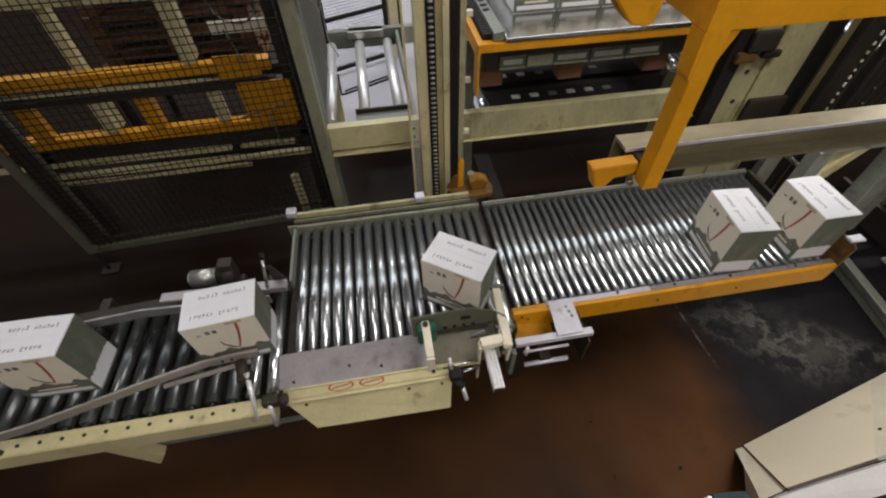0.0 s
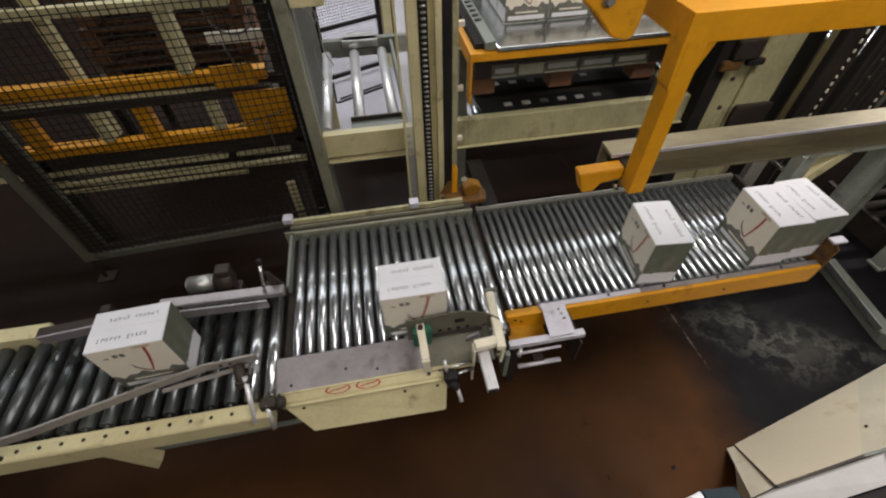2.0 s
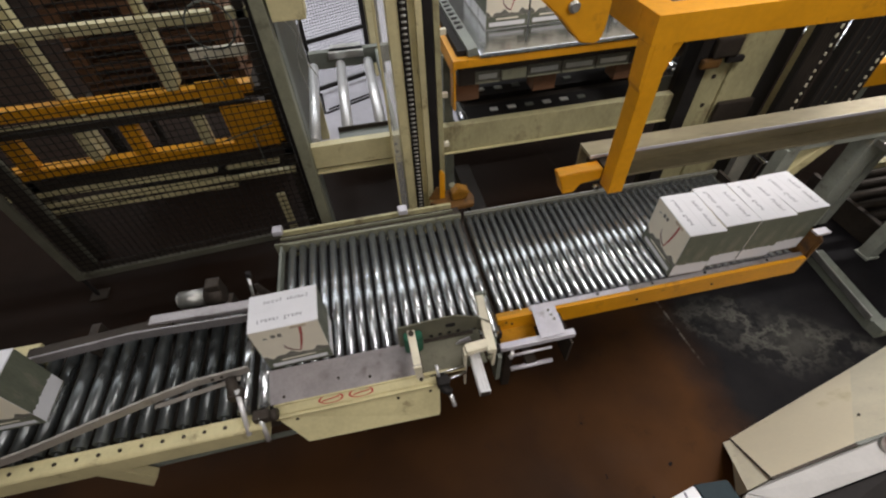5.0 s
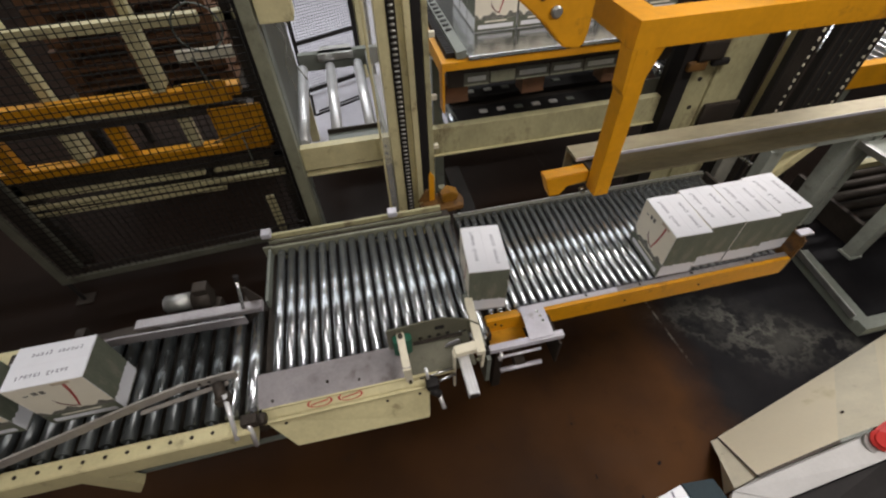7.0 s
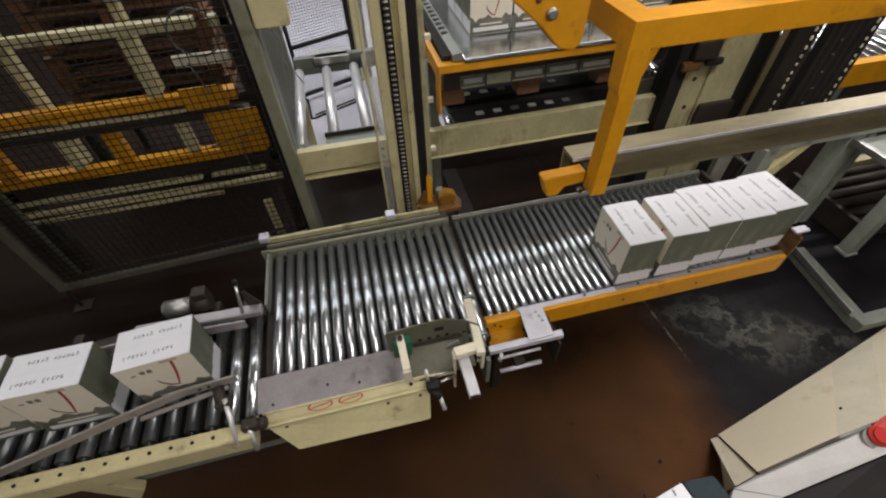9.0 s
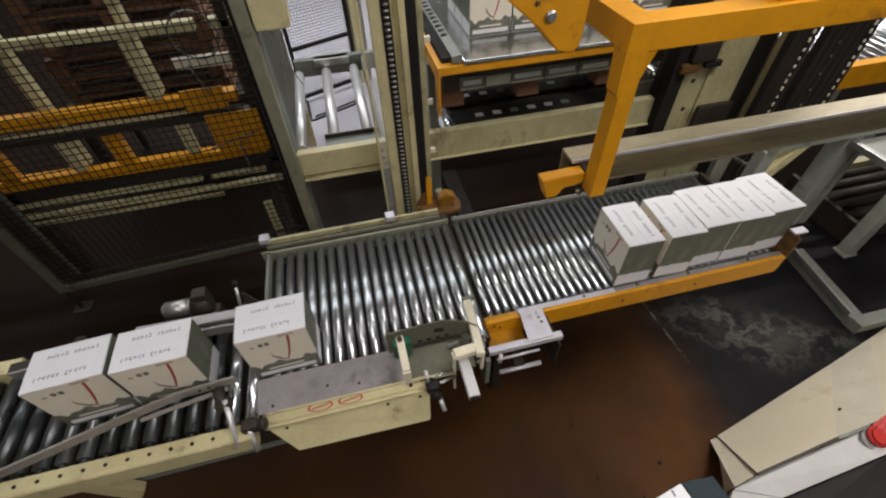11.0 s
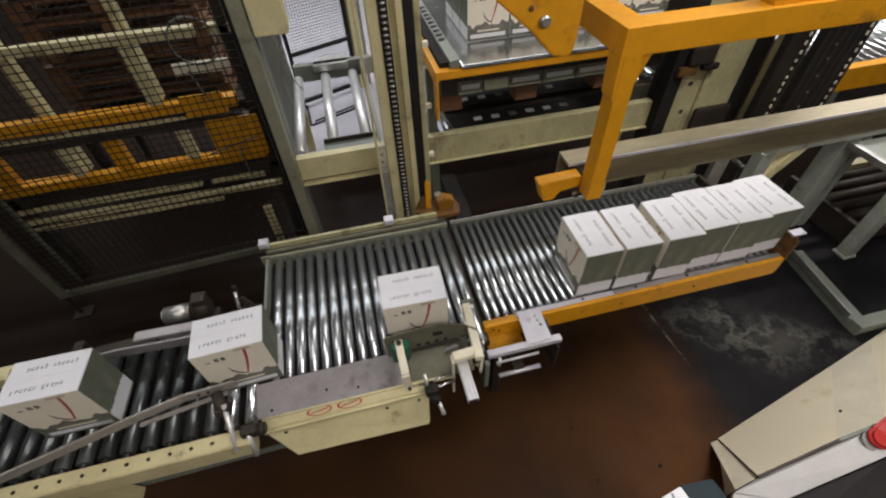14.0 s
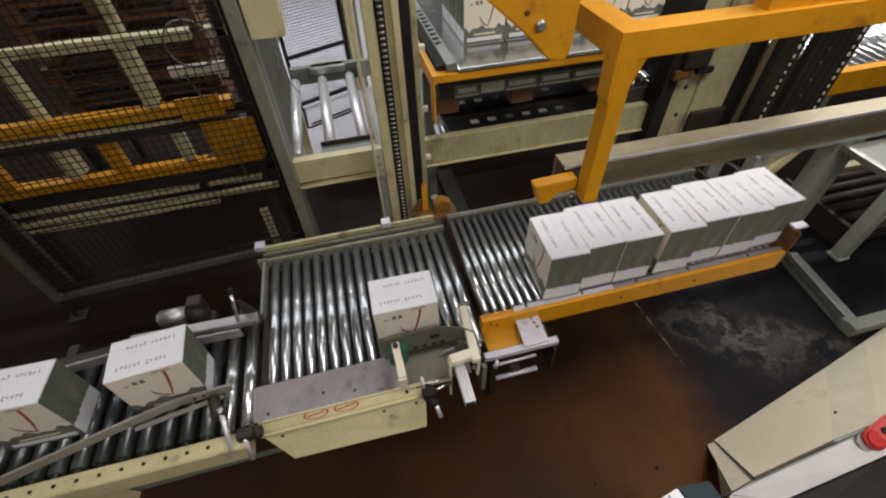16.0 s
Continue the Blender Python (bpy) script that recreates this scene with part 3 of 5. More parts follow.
def lift_conveyor():
    c = thing("lift_conveyor", (1.2, 1.4, 0.8), "yellow lifting conveyor with steel rollers carrying a carton row", "conveyor")
    part("front_rail", block(0.40, 2.0, 1.036, 1.056, 0.780, 0.896), YELLOW, c)
    # One lip in two tones: paler up to x 1.06, darker beyond.
    part("rail_lip", block(0.56, 1.06, 1.0565, 1.082, 0.85, 0.898, 0.002), PLATE, c, "paler length of the steel lip")
    part("rail_lip", block(1.062, 2.0, 1.0565, 1.082, 0.85, 0.898, 0.002), STEEL, c, "darker length of the steel lip")
    part("rear_rail", block(0.42, 2.0, 1.742, 1.765, 0.82, 0.904), FRAME, c)
    # Edge highlight of the rear rail, modelled as a thin bright strip.
    part("rail_glint", block(0.42, 2.0, 1.762, 1.7655, 0.9045, 0.908, 0.0005), GALV, c, "thin strip for the highlight on the rail edge")
    part("end_plate", block(1.998, 2.012, 1.05, 1.13, 0.795, 1.03), RUST, c, "rusty brown end plate")
    part("end_edge", block(2.0, 2.012, 1.037, 1.049, 0.795, 1.02), RUST, c)
    part("end_cap", block(1.985, 2.06, 1.06, 1.10, 1.03, 1.042), PLATE, c)
    part("end_stop", block(2.0, 2.02, 1.14, 1.75, 0.80, 0.91), DARK, c)
    part("lower_plate", block(0.43, 0.56, 1.0365, 1.0545, 0.69, 0.779), YELLOW, c)
    part("near_plate", block(0.40, 0.56, 1.0565, 1.078, 0.80, 0.892), YELLOW_WORN, c)
    part("apron", block(0.40, 0.575, 0.935, 1.0355, 0.800, 0.812, 0.003), YELLOW_WORN, c, "scuffed yellow apron plate")
    rollers(c, [0.437 + 0.0432 * i for i in range(36)], 1.088, 1.738, 0.0172, ROLLER)
    # Same added dark sheet, for shade in the gaps of these rollers.
    part("gap_shade_pan", block(0.42, 1.99, 1.083, 1.74, 0.846, 0.852, 0), DARK, c)
    screws(c, [(x, 1.069, 0.898) for x in (0.62, 0.90, 1.18, 1.46, 1.80)], 0.007, BLACK, (0, 0, 1), 0.004)
    screws(c, [(0.44, 1.036, 0.87), (0.47, 1.036, 0.85), (1.1, 1.036, 0.84), (1.5, 1.036, 0.84)], 0.006)
    for x in (0.5, 1.2, 1.9):
        part("cross_member", block(x - 0.03, x + 0.03, 1.056, 1.742, 0.795, 0.845), DARK, c)
    part("lift_arm", block(0.50, 0.60, 1.765, 2.36, 0.70, 0.78), BLACK, c)
    LIFT.append(c)
    r = thing("rusty_bracket", (0.45, 1.95, 0.86), "rusty brown and yellow bracket at the foot of the mast", "bracket")
    part("plate", prism([(0.25, 1.93), (0.33, 1.848), (0.505, 1.862), (0.522, 1.93), (0.50, 2.01), (0.40, 2.03)], "z", 0.845, 0.875, bevel=0.005), RUST, r)
    part("upright", prism([(0.320, 0.875), (0.350, 0.875), (0.354, 1.05), (0.335, 1.08), (0.324, 1.06)], "y", 1.945, 1.962, bevel=0.002), YELLOW, r)
    part("gusset", prism([(0.25, 0.8755), (0.318, 0.8755), (0.318, 0.96), (0.30, 0.965)], "y", 1.945, 1.955, bevel=0.001), RUST, r)
    part("lug", prism([(0.39, 0.8755), (0.47, 0.8755), (0.49, 0.925), (0.43, 0.955), (0.385, 0.93)], "y", 1.905, 1.975, bevel=0.006), AMBER, r)
    part("bolt_head", rod((0.405, 1.985, 0.89), (0.400, 1.975, 0.945), 0.022, 10, bevel=0.004), CREAM_DULL, r)
    part("foot", block(0.36, 0.42, 1.90, 2.0, 0.0, 0.845), DARK, r)


# ---- row pusher ----
def row_pusher():
    p = thing("row_pusher", (0.68, 0.96, 1.69), "yellow steel pusher frame hanging over the rollers", "pusher")
    part("arm", block(0.674, 0.722, 0.93, 0.985, 1.682, 2.14, 0.002), YELLOW, p)
    part("gusset", prism([(0.6738, 2.015), (0.667, 2.03), (0.662, 2.1345), (0.6738, 2.1345)], "y", 0.9305, 0.985), YELLOW, p)
    part("gusset", prism([(0.722, 2.04), (0.722, 2.1345), (0.757, 2.1345)], "y", 0.94, 0.975), YELLOW, p)
    part("top_beam", block(0.662, 3.6, 0.93, 1.0, 2.135, 2.204, 0.002), YELLOW, p)
    part("upper_plate", block(1.065, 3.6, 0.945, 0.995, 2.2025, 2.42, 0.004), YELLOW, p)
    part("cross_beam", block(0.662, 0.735, 0.9995, 2.0, 2.136, 2.2035, 0.001), YELLOW, p)
    part("hook", prism([(0.53, 1.735), (0.553, 1.66), (0.588, 1.66), (0.608, 1.69), (0.674, 1.70), (0.674, 1.74)], "y", 0.985, 1.03, bevel=0.003), YELLOW, p)
    hb = part("hanger_plate", prism([(0.27, 2.50), (0.27, 2.352), (0.318, 2.311), (0.426, 2.221), (0.458, 2.187), (0.474, 2.170), (0.512, 2.163), (0.524, 2.172), (0.530, 2.20), (0.535, 2.50)], "y", 0.92, 0.985, bevel=0.003), YELLOW, p)
    part("bolt", rod((0.442, 0.92, 2.250), (0.442, 0.906, 2.250), 0.0125, 12, bevel=0.004), GALV, hb)
    part("bolt", rod((0.410, 0.92, 2.278), (0.410, 0.914, 2.278), 0.006, 10, bevel=0.002), RUST, hb)
    part("hanger", block(0.30, 0.48, 0.987, 1.06, 2.3, CEIL, 0), YELLOW, p)
    ch = bmesh.new()
    prism([(1.03, 1.652), (1.03, 1.66), (1.094, 1.66), (1.094, 1.75), (1.03, 1.75), (1.03, 1.76), (1.102, 1.76), (1.102, 1.652)], "x", 0.645, 3.6, ch)
    part("channel", ch, CHANNEL, p, "tarnished steel channel bar")
    # Thin pale strip stands in for the highlight on the channel's front edge.
    part("channel_glint", block(0.645, 2.55, 1.027, 1.0295, 1.7505, 1.762, 0.001), PLATE, p, "pale strip for the glint along the channel edge")
    part("joint_sleeve", block(2.30, 2.36, 1.0265, 1.104, 1.7603, 1.764, 0.001), PLATE, p, "bright joint plate")
    part("channel_bracket", block(0.674, 0.722, 0.986, 1.093, 1.69, 1.745), DARK, p)
    part("channel_screw", rod((0.66, 0.985, 1.675), (0.66, 0.97, 1.675), 0.01, 8), BRIGHT, p)


# ---- rear machine frame ----
def frames():
    m = thing("lift_mast", (0.28, 2.42, 0), "tall cream lift mast with roller chain", "mast")
    part("channel", prism([(0.168, 2.40), (0.168, 2.50), (0.353, 2.50), (0.353, 2.40), (0.318, 2.40), (0.318, 2.44), (0.283, 2.44), (0.283, 2.405), (0.223, 2.405), (0.223, 2.40)], "z", 0, 3.4), CREAM, m)
    part("guide_strip", block(0.358, 0.408, 2.40, 2.46, 0, 3.4), BLACK, m)
    part("outer_channel", block(0.413, 0.448, 2.42, 2.52, 0, 3.4), CREAM_GRIMY, m)
    part("chain_bed", block(0.228, 0.278, 2.398, 2.404, 0.2, 3.3, 0), BLACK, m)
    ch = part("chain", block(0.245, 0.261, 2.390, 2.397, 0.2, 3.3, 0), DARK, m)
    bm = rod((-0.014, 0, 0), (0.014, 0, 0), 0.0062, 8)
    me = bpy.data.meshes.new("link")
    bm.to_mesh(me)
    bm.free()
    me.materials.append(GALV)
    for i in range(58):
        ob = new("link", me)
        ob.parent = ch
        ob.matrix_basis = pose(0.253 - 0.28, 2.388 - 2.42, 0.42 + i * 0.031)
    for z in (0.9, 1.25, 1.62, 1.95):
        part("stud", block(0.448, 0.483, 2.42, 2.45, z, z + 0.03), CREAM_WHITE, m)
    g = thing("plastic_guard", (0.14, 2.43, 0), "clear scratched plastic guard strip beside the mast", "guard")
    part("pane", block(0.117, 0.164, 2.44, 2.446, 0.4, 2.6, 0), PANE, g)
    part("post", block(0.102, 0.116, 2.43, 2.45, 0, 2.6), CREAM, g)

    b = thing("conveyor_frame", (0.8, 2.6, 0), "cream steel frame of the pallet conveyor", "frame")
    part("side_beam", block(-0.42, 0.185, 2.56, 2.62, 0.785, 0.955), CREAM, b)
    part("side_beam", block(0.450, 2.186, 2.56, 2.62, 0.755, 0.958), CREAM_GRIMY, b)
    part("lower_flange", block(-0.42, 2.2, 2.545, 2.60, 0.745, 0.7545, 0.001), CREAM, b)
    screws(b, [(0.14, 2.56, 0.89), (0.14, 2.56, 0.83)], 0.012)
    for x, y in ((-0.478, 2.74), (2.02, 2.68), (-0.49, 4.2), (2.02, 4.2)):
        part("leg", block(x - 0.04, x + 0.04, y - 0.04, y + 0.04, 0, 0.77), CREAM, b)
    part("rear_beam", block(-0.45, 2.4, 4.15, 4.22, 0.75, 0.9), GREY, b)
    rollers(b, [-0.425, -0.178, 0.075], 2.86, 4.10, 0.043, ALU, z=0.84)
    part("roller_stop", block(-0.24, 0.15, 2.70, 2.86, 0.80, 0.86), GREY, b)
    part("stop_lip", block(-0.24, 0.15, 2.86, 2.875, 0.80, 0.89), DARK, b)
    part("roller_rail", block(-0.45, 0.17, 2.64, 2.70, 0.77, 0.82), STEEL, b)
    part("front_plate", prism([(-0.27, 4.12), (0.05, 4.12), (0.03, 4.30), (-0.24, 4.30)], "z", 0.84, 0.90), GALV, b)
    part("side_cheek", block(0.155, 0.18, 2.66, 4.1, 0.75, 0.90), GREY, b)
    part("side_cheek", block(-0.50, -0.475, 2.62, 4.2, 0.75, 0.93), GREY, b)
    rollers(b, [0.56, 0.66], 2.64, 2.95, 0.035, ROLLER, z=0.92)
    part("bed", block(0.72, 2.16, 2.64, 3.6, 0.80, 0.845, 0.004), DARK, b)
    for y in (2.82, 3.13):
        part("chain_track", block(0.70, 2.16, y - 0.09, y + 0.09, 0.8455, 0.885), BLACK, b)
        for i in range(6):
            x = (0.86 + 0.145 * i) if y > 3 else (0.88 + 0.138 * i)
            part("chain_pad", block(x, x + 0.06, y - 0.022, y + 0.022, 0.8855, 0.893, 0.002), WHITE_P if i % 3 != 2 else GREY, b)
    rollers(b, [1.97 + 0.12 * i for i in range(9)], 2.685, 3.5, 0.04, ROLLER, z=1.12)
    part("side_rail", block(1.93, 3.0, 2.664, 2.680, 0.90, 1.045), FRAME, b)
    part("side_rail", block(1.93, 3.0, 3.515, 3.535, 0.90, 1.085), FRAME, b)

    q = thing("machine_post", (2.3, 2.5, 0), "thick cream machine post with oil stains", "post")
    part("post", block(2.30, 2.495, 2.50, 2.66, 0, 3.3, 0.01), CREAM_GRIMY, q)
    part("edge_strip", block(2.19, 2.297, 2.48, 2.60, 0, 3.3), BLACK, q)
    part("post", block(2.498, 2.79, 2.485, 2.60, 0, 3.3, 0.006), CREAM_GRIMY, q)
    part("edge_strip", block(2.793, 2.93, 2.48, 2.56, 0, 3.3), BLACK, q)
    part("post", block(2.90, 2.955, 2.36, 2.44, 0, 3.3, 0.004), CREAM, q)
    part("oil_cover", block(2.50, 2.80, 2.44, 2.478, 0.66, 0.90, 0.02), DARK, q, "oily black cover")
    part("oil_cover", block(2.27, 2.46, 2.43, 2.478, 1.25, 1.38, 0.02), DARK, q)
    part("oil_cover", block(2.22, 2.36, 2.44, 2.479, 1.18, 1.247, 0.015), RUST, q, "oily brown bracket")
    part("oil_cover", block(2.40, 2.53, 2.44, 2.478, 1.20, 1.247, 0.015), BLACK, q, "oily black bracket")
    screws(q, [(2.40, 2.5, 1.09), (2.41, 2.5, 0.87)], 0.018)
    part("head_beam", block(-0.6, 3.6, 2.45, 2.66, 3.3, 3.5), CREAM, q)

    f = thing("fence_post", (-0.42, 2.5, 0), "cream square fence post with control box", "post")
    part("post", block(-0.490, -0.420, 2.48, 2.58, 0, 2.6, 0.005), CREAM_DULL, f)
    part("control_box", block(-0.41, -0.235, 2.50, 2.66, 1.75, 2.05, 0.008), CREAM, f, "pale cream control box")
    for k, (x0, x1, sag) in enumerate(((-0.36, -0.30, 0.22), (-0.33, -0.25, 0.34), (-0.30, -0.345, 0.42))):
        pts = [Vector((x0 + (x1 - x0) * u + 0.02 * math.sin(5 * u + k), 2.55 + 0.03 * u, 1.745 - sag * u)) for u in np.linspace(0, 1, 12)]
        bm = hose(pts, 0.0035)
        part("cable", bm, GALV, f)
    part("side_plate", block(-0.452, -0.430, 2.722, 3.75, 0.94, 1.78), FRAME, f, "grey-green painted side plate")
    part("back_post", block(-0.455, -0.42, 2.60, 2.72, 0, 2.4), GREY, f)


PANE = bpy.data.materials.new("clear_plastic")
PANE.use_nodes = True
_b = PANE.node_tree.nodes["Principled BSDF"]
_b.inputs["Base Color"].default_value = (0.93, 0.93, 0.88, 1)
_b.inputs["Roughness"].default_value = 0.18
_b.inputs["Alpha"].default_value = 0.22
_b.inputs["IOR"].default_value = 1.45


def mesh_panel(name, x0, x1, z0, z1, y, pitch, r, parent, axis="y"):
    """Welded wire mesh: thin square bars, joined."""
    verts, faces = [], []

    def bar(a, b, c):
        k = len(verts)
        for p in (a, b):
            for u, v in ((-r, -r), (r, -r), (r, r), (-r, r)):
                verts.append((p[0] + u, p[1] + v, p[2]) if c == "z" else (p[0], p[1] + u, p[2] + v))
        for i in range(4):
            faces.append((k + i, k + (i + 1) % 4, k + 4 + (i + 1) % 4, k + 4 + i))
    n = int((x1 - x0) / pitch)
    for i in range(n + 1):
        bar((x0 + i * pitch, y, z0), (x0 + i * pitch, y, z1), "z")
    n = int((z1 - z0) / pitch)
    for i in range(n + 1):
        bar((x0, y + 2 * r, z0 + i * pitch), (x1, y + 2 * r, z0 + i * pitch), "x")
    me = bpy.data.meshes.new(name)
    me.from_pydata([Vector(v) - parent.location for v in verts], [], faces)
    me.materials.append(MESH_BLACK)
    ob = new(name, me)
    ob.parent = parent
    return tagged(ob, kind="stuff")


def fence():
    f = thing("mesh_fence", (-1.4, 2.5, 0), "black wire-mesh safety fence in a steel frame", "fence")
    mesh_panel("wire_mesh", -2.25, -0.53, 0.20, 2.55, 2.50, 0.042, 0.0023, f)
    part("frame_bar", block(-0.548, -0.495, 2.485, 2.52, 0.05, 2.6), BLACK, f)
    part("frame_bar", block(-2.30, -2.245, 2.485, 2.515, 0.2, 2.6), FRAME, f)
    part("frame_bar", block(-2.245, -0.535, 2.485, 2.515, 0.20, 0.25), FRAME, f)
    part("frame_bar", block(-2.245, -0.535, 2.485, 2.515, 2.55, 2.6), BLACK, f)
    part("frame_bar", block(-2.14, -2.115, 2.52, 2.54, 0.30, 2.55), FRAME, f)
    part("frame_bar", block(-2.14, -0.55, 2.52, 2.54, 0.285, 0.30), DARK, f)
    part("frame_panel", block(-2.244, -2.141, 2.525, 2.532, 0.25, 2.55, 0), DARK, f, "dark sheet strip beside the mesh")
    part("foot", block(-0.56, -0.46, 2.45, 2.55, 0, 0.05), DARK, f)
    part("leg", block(-2.28, -2.26, 2.49, 2.51, 0.012, 0.2), BLACK, f)
    part("foot", block(-2.32, -2.20, 2.45, 2.55, 0, 0.012), DARK, f)
    f.matrix_basis = pose(-1.38, 2.54, 0, 0, 0, 3.5)

    g = thing("pallet_magazine", (-1.4, 3.0, 0), "yellow and cream pallet magazine frame behind mesh", "pallet magazine")
    part("yellow_beam", block(-3.6, -0.72, 2.90, 2.98, 1.215, 1.285), YELLOW, g)
    part("under_beam", block(-3.6, -0.66, 2.87, 2.93, 1.12, 1.165), DARK, g)
    part("cream_strip", block(-3.6, -0.95, 2.90, 2.93, 1.170, 1.185, 0.001), CREAM, g)
    part("yellow_beam", block(-3.6, -0.62, 2.90, 2.98, 0.80, 0.87), YELLOW, g)
    part("dark_beam", block(-3.6, -0.60, 2.90, 2.96, 0.70, 0.78), DARK, g)
    part("cream_bar", block(-3.6, -1.17, 2.88, 2.93, 0.66, 0.695), CREAM, g)
    part("cream_bar", block(-1.10, -0.72, 2.88, 2.93, 0.66, 0.692), CREAM, g)
    part("cream_bar", block(-2.4, -0.62, 2.86, 2.90, 0.575, 0.61), CREAM, g)
    part("cream_bar", block(-2.4, -1.06, 2.84, 2.86, 0.535, 0.56), CREAM, g)
    part("cream_bar", block(-3.6, -0.80, 2.90, 2.96, 1.66, 1.715), CREAM, g)
    part("cream_bar", block(-0.72, -0.55, 2.90, 2.96, 1.66, 1.715), CREAM, g)
    part("upright", block(-1.215, -1.160, 2.985, 3.04, 1.29, 2.6), CREAM, g)
    part("upright", block(-1.225, -1.155, 2.90, 2.96, 1.29, 1.655), CREAM, g)
    part("upright", block(-1.90, -1.83, 2.985, 3.04, 0.87, 2.6), CREAM, g)
    part("upright", block(-1.90, -1.83, 2.90, 2.96, 0.88, 1.11), CREAM, g)
    part("upright", block(-1.17, -1.10, 2.90, 2.96, 0.88, 1.11), CREAM, g)
    part("yellow_upright", block(-1.62, -1.52, 2.90, 2.96, 0.88, 1.11), YELLOW, g)
    part("yellow_upright", block(-2.35, -2.24, 2.90, 2.96, 0.88, 1.11), YELLOW, g)
    part("yellow_plate", block(-1.04, -0.78, 2.86, 2.885, 1.20, 1.335), YELLOW, g)
    part("yellow_plate", block(-0.95, -0.62, 2.84, 2.858, 0.87, 1.17), YELLOW, g)
    part("latch_plate", block(-0.98, -0.66, 2.84, 2.87, 1.475, 1.54), CREAM_WHITE, g)
    part("slim_plate", block(-0.80, -0.742, 2.76, 2.79, 0.11, 0.465), CREAM, g)
    part("leg", block(-2.40, -2.33, 2.9, 3.0, 0, 0.8), DARK, g)
    part("leg", block(-0.66, -0.60, 2.9, 3.0, 0, 2.4), DARK, g)
    for i, p in enumerate([((-0.85, 2.83, 1.30), (-0.90, 2.84, 1.50)), ((-0.80, 2.82, 0.96), (-0.80, 2.83, 0.72)), ((-0.66, 2.83, 1.02), (-1.0, 2.84, 0.93))]):
        part("cable", rod(*p, 0.006, 8), GREY, g)
    bm = bmesh.new()
    loops = []
    for i in range(24):
        a = 2 * math.pi * i / 24
        loops.append([bm.verts.new((-0.80 + (0.13 + 0.006 * math.cos(k)) * math.cos(a), 2.83 + 0.006 * math.sin(k), 1.66 + (0.13 + 0.006 * math.cos(k)) * math.sin(a)))
                      for k in (0, 1.05, 2.09, 3.14, 4.19, 5.24)])
    for i in range(24):
        for k in range(6):
            f, h = loops[i], loops[(i + 1) % 24]
            bm.faces.new((f[k], f[(k + 1) % 6], h[(k + 1) % 6], h[k])).smooth = True
    part("cable_loop", bm, GREY, g)

    # stacked wooden pallets in the magazine
    def pallet(z):
        p = thing("wooden_pallet", (-1.55, 4.2, z), "worn brown wooden pallet stacked in the magazine", "pallet", "stacked pallets")
        for i in range(5):
            part("deck_board", block(-2.15, -0.95, 3.82 + 0.17 * i, 3.94 + 0.17 * i, z + 0.10, z + 0.122), WOOD, p)
        for x in (-2.15, -1.62, -1.07):
            for y in (3.82, 4.16, 4.48):
                part("foot_block", block(x, x + 0.12, y, y + 0.12, z + 0.022, z + 0.10), WOOD, p)
            part("bottom_board", block(x, x + 0.12, 3.82, 4.62, z, z + 0.022), WOOD, p)
        return p
    first = pallet(0.86)
    for i in range(1, 9):
        copy_thing(first, pose(-1.55 + random.uniform(-0.02, 0.02), 4.2, 0.86 + 0.1445 * i))
    s = thing("magazine_table", (-1.55, 4.2, 0), "dark steel table under the pallet stack", "table")
    part("top", block(-2.3, -0.8, 3.75, 4.7, 0.78, 0.86), DARK, s)
    for x in (-2.25, -0.9):
        for y in (3.8, 4.6):
            part("leg", block(x, x + 0.06, y, y + 0.06, 0, 0.78), DARK, s)


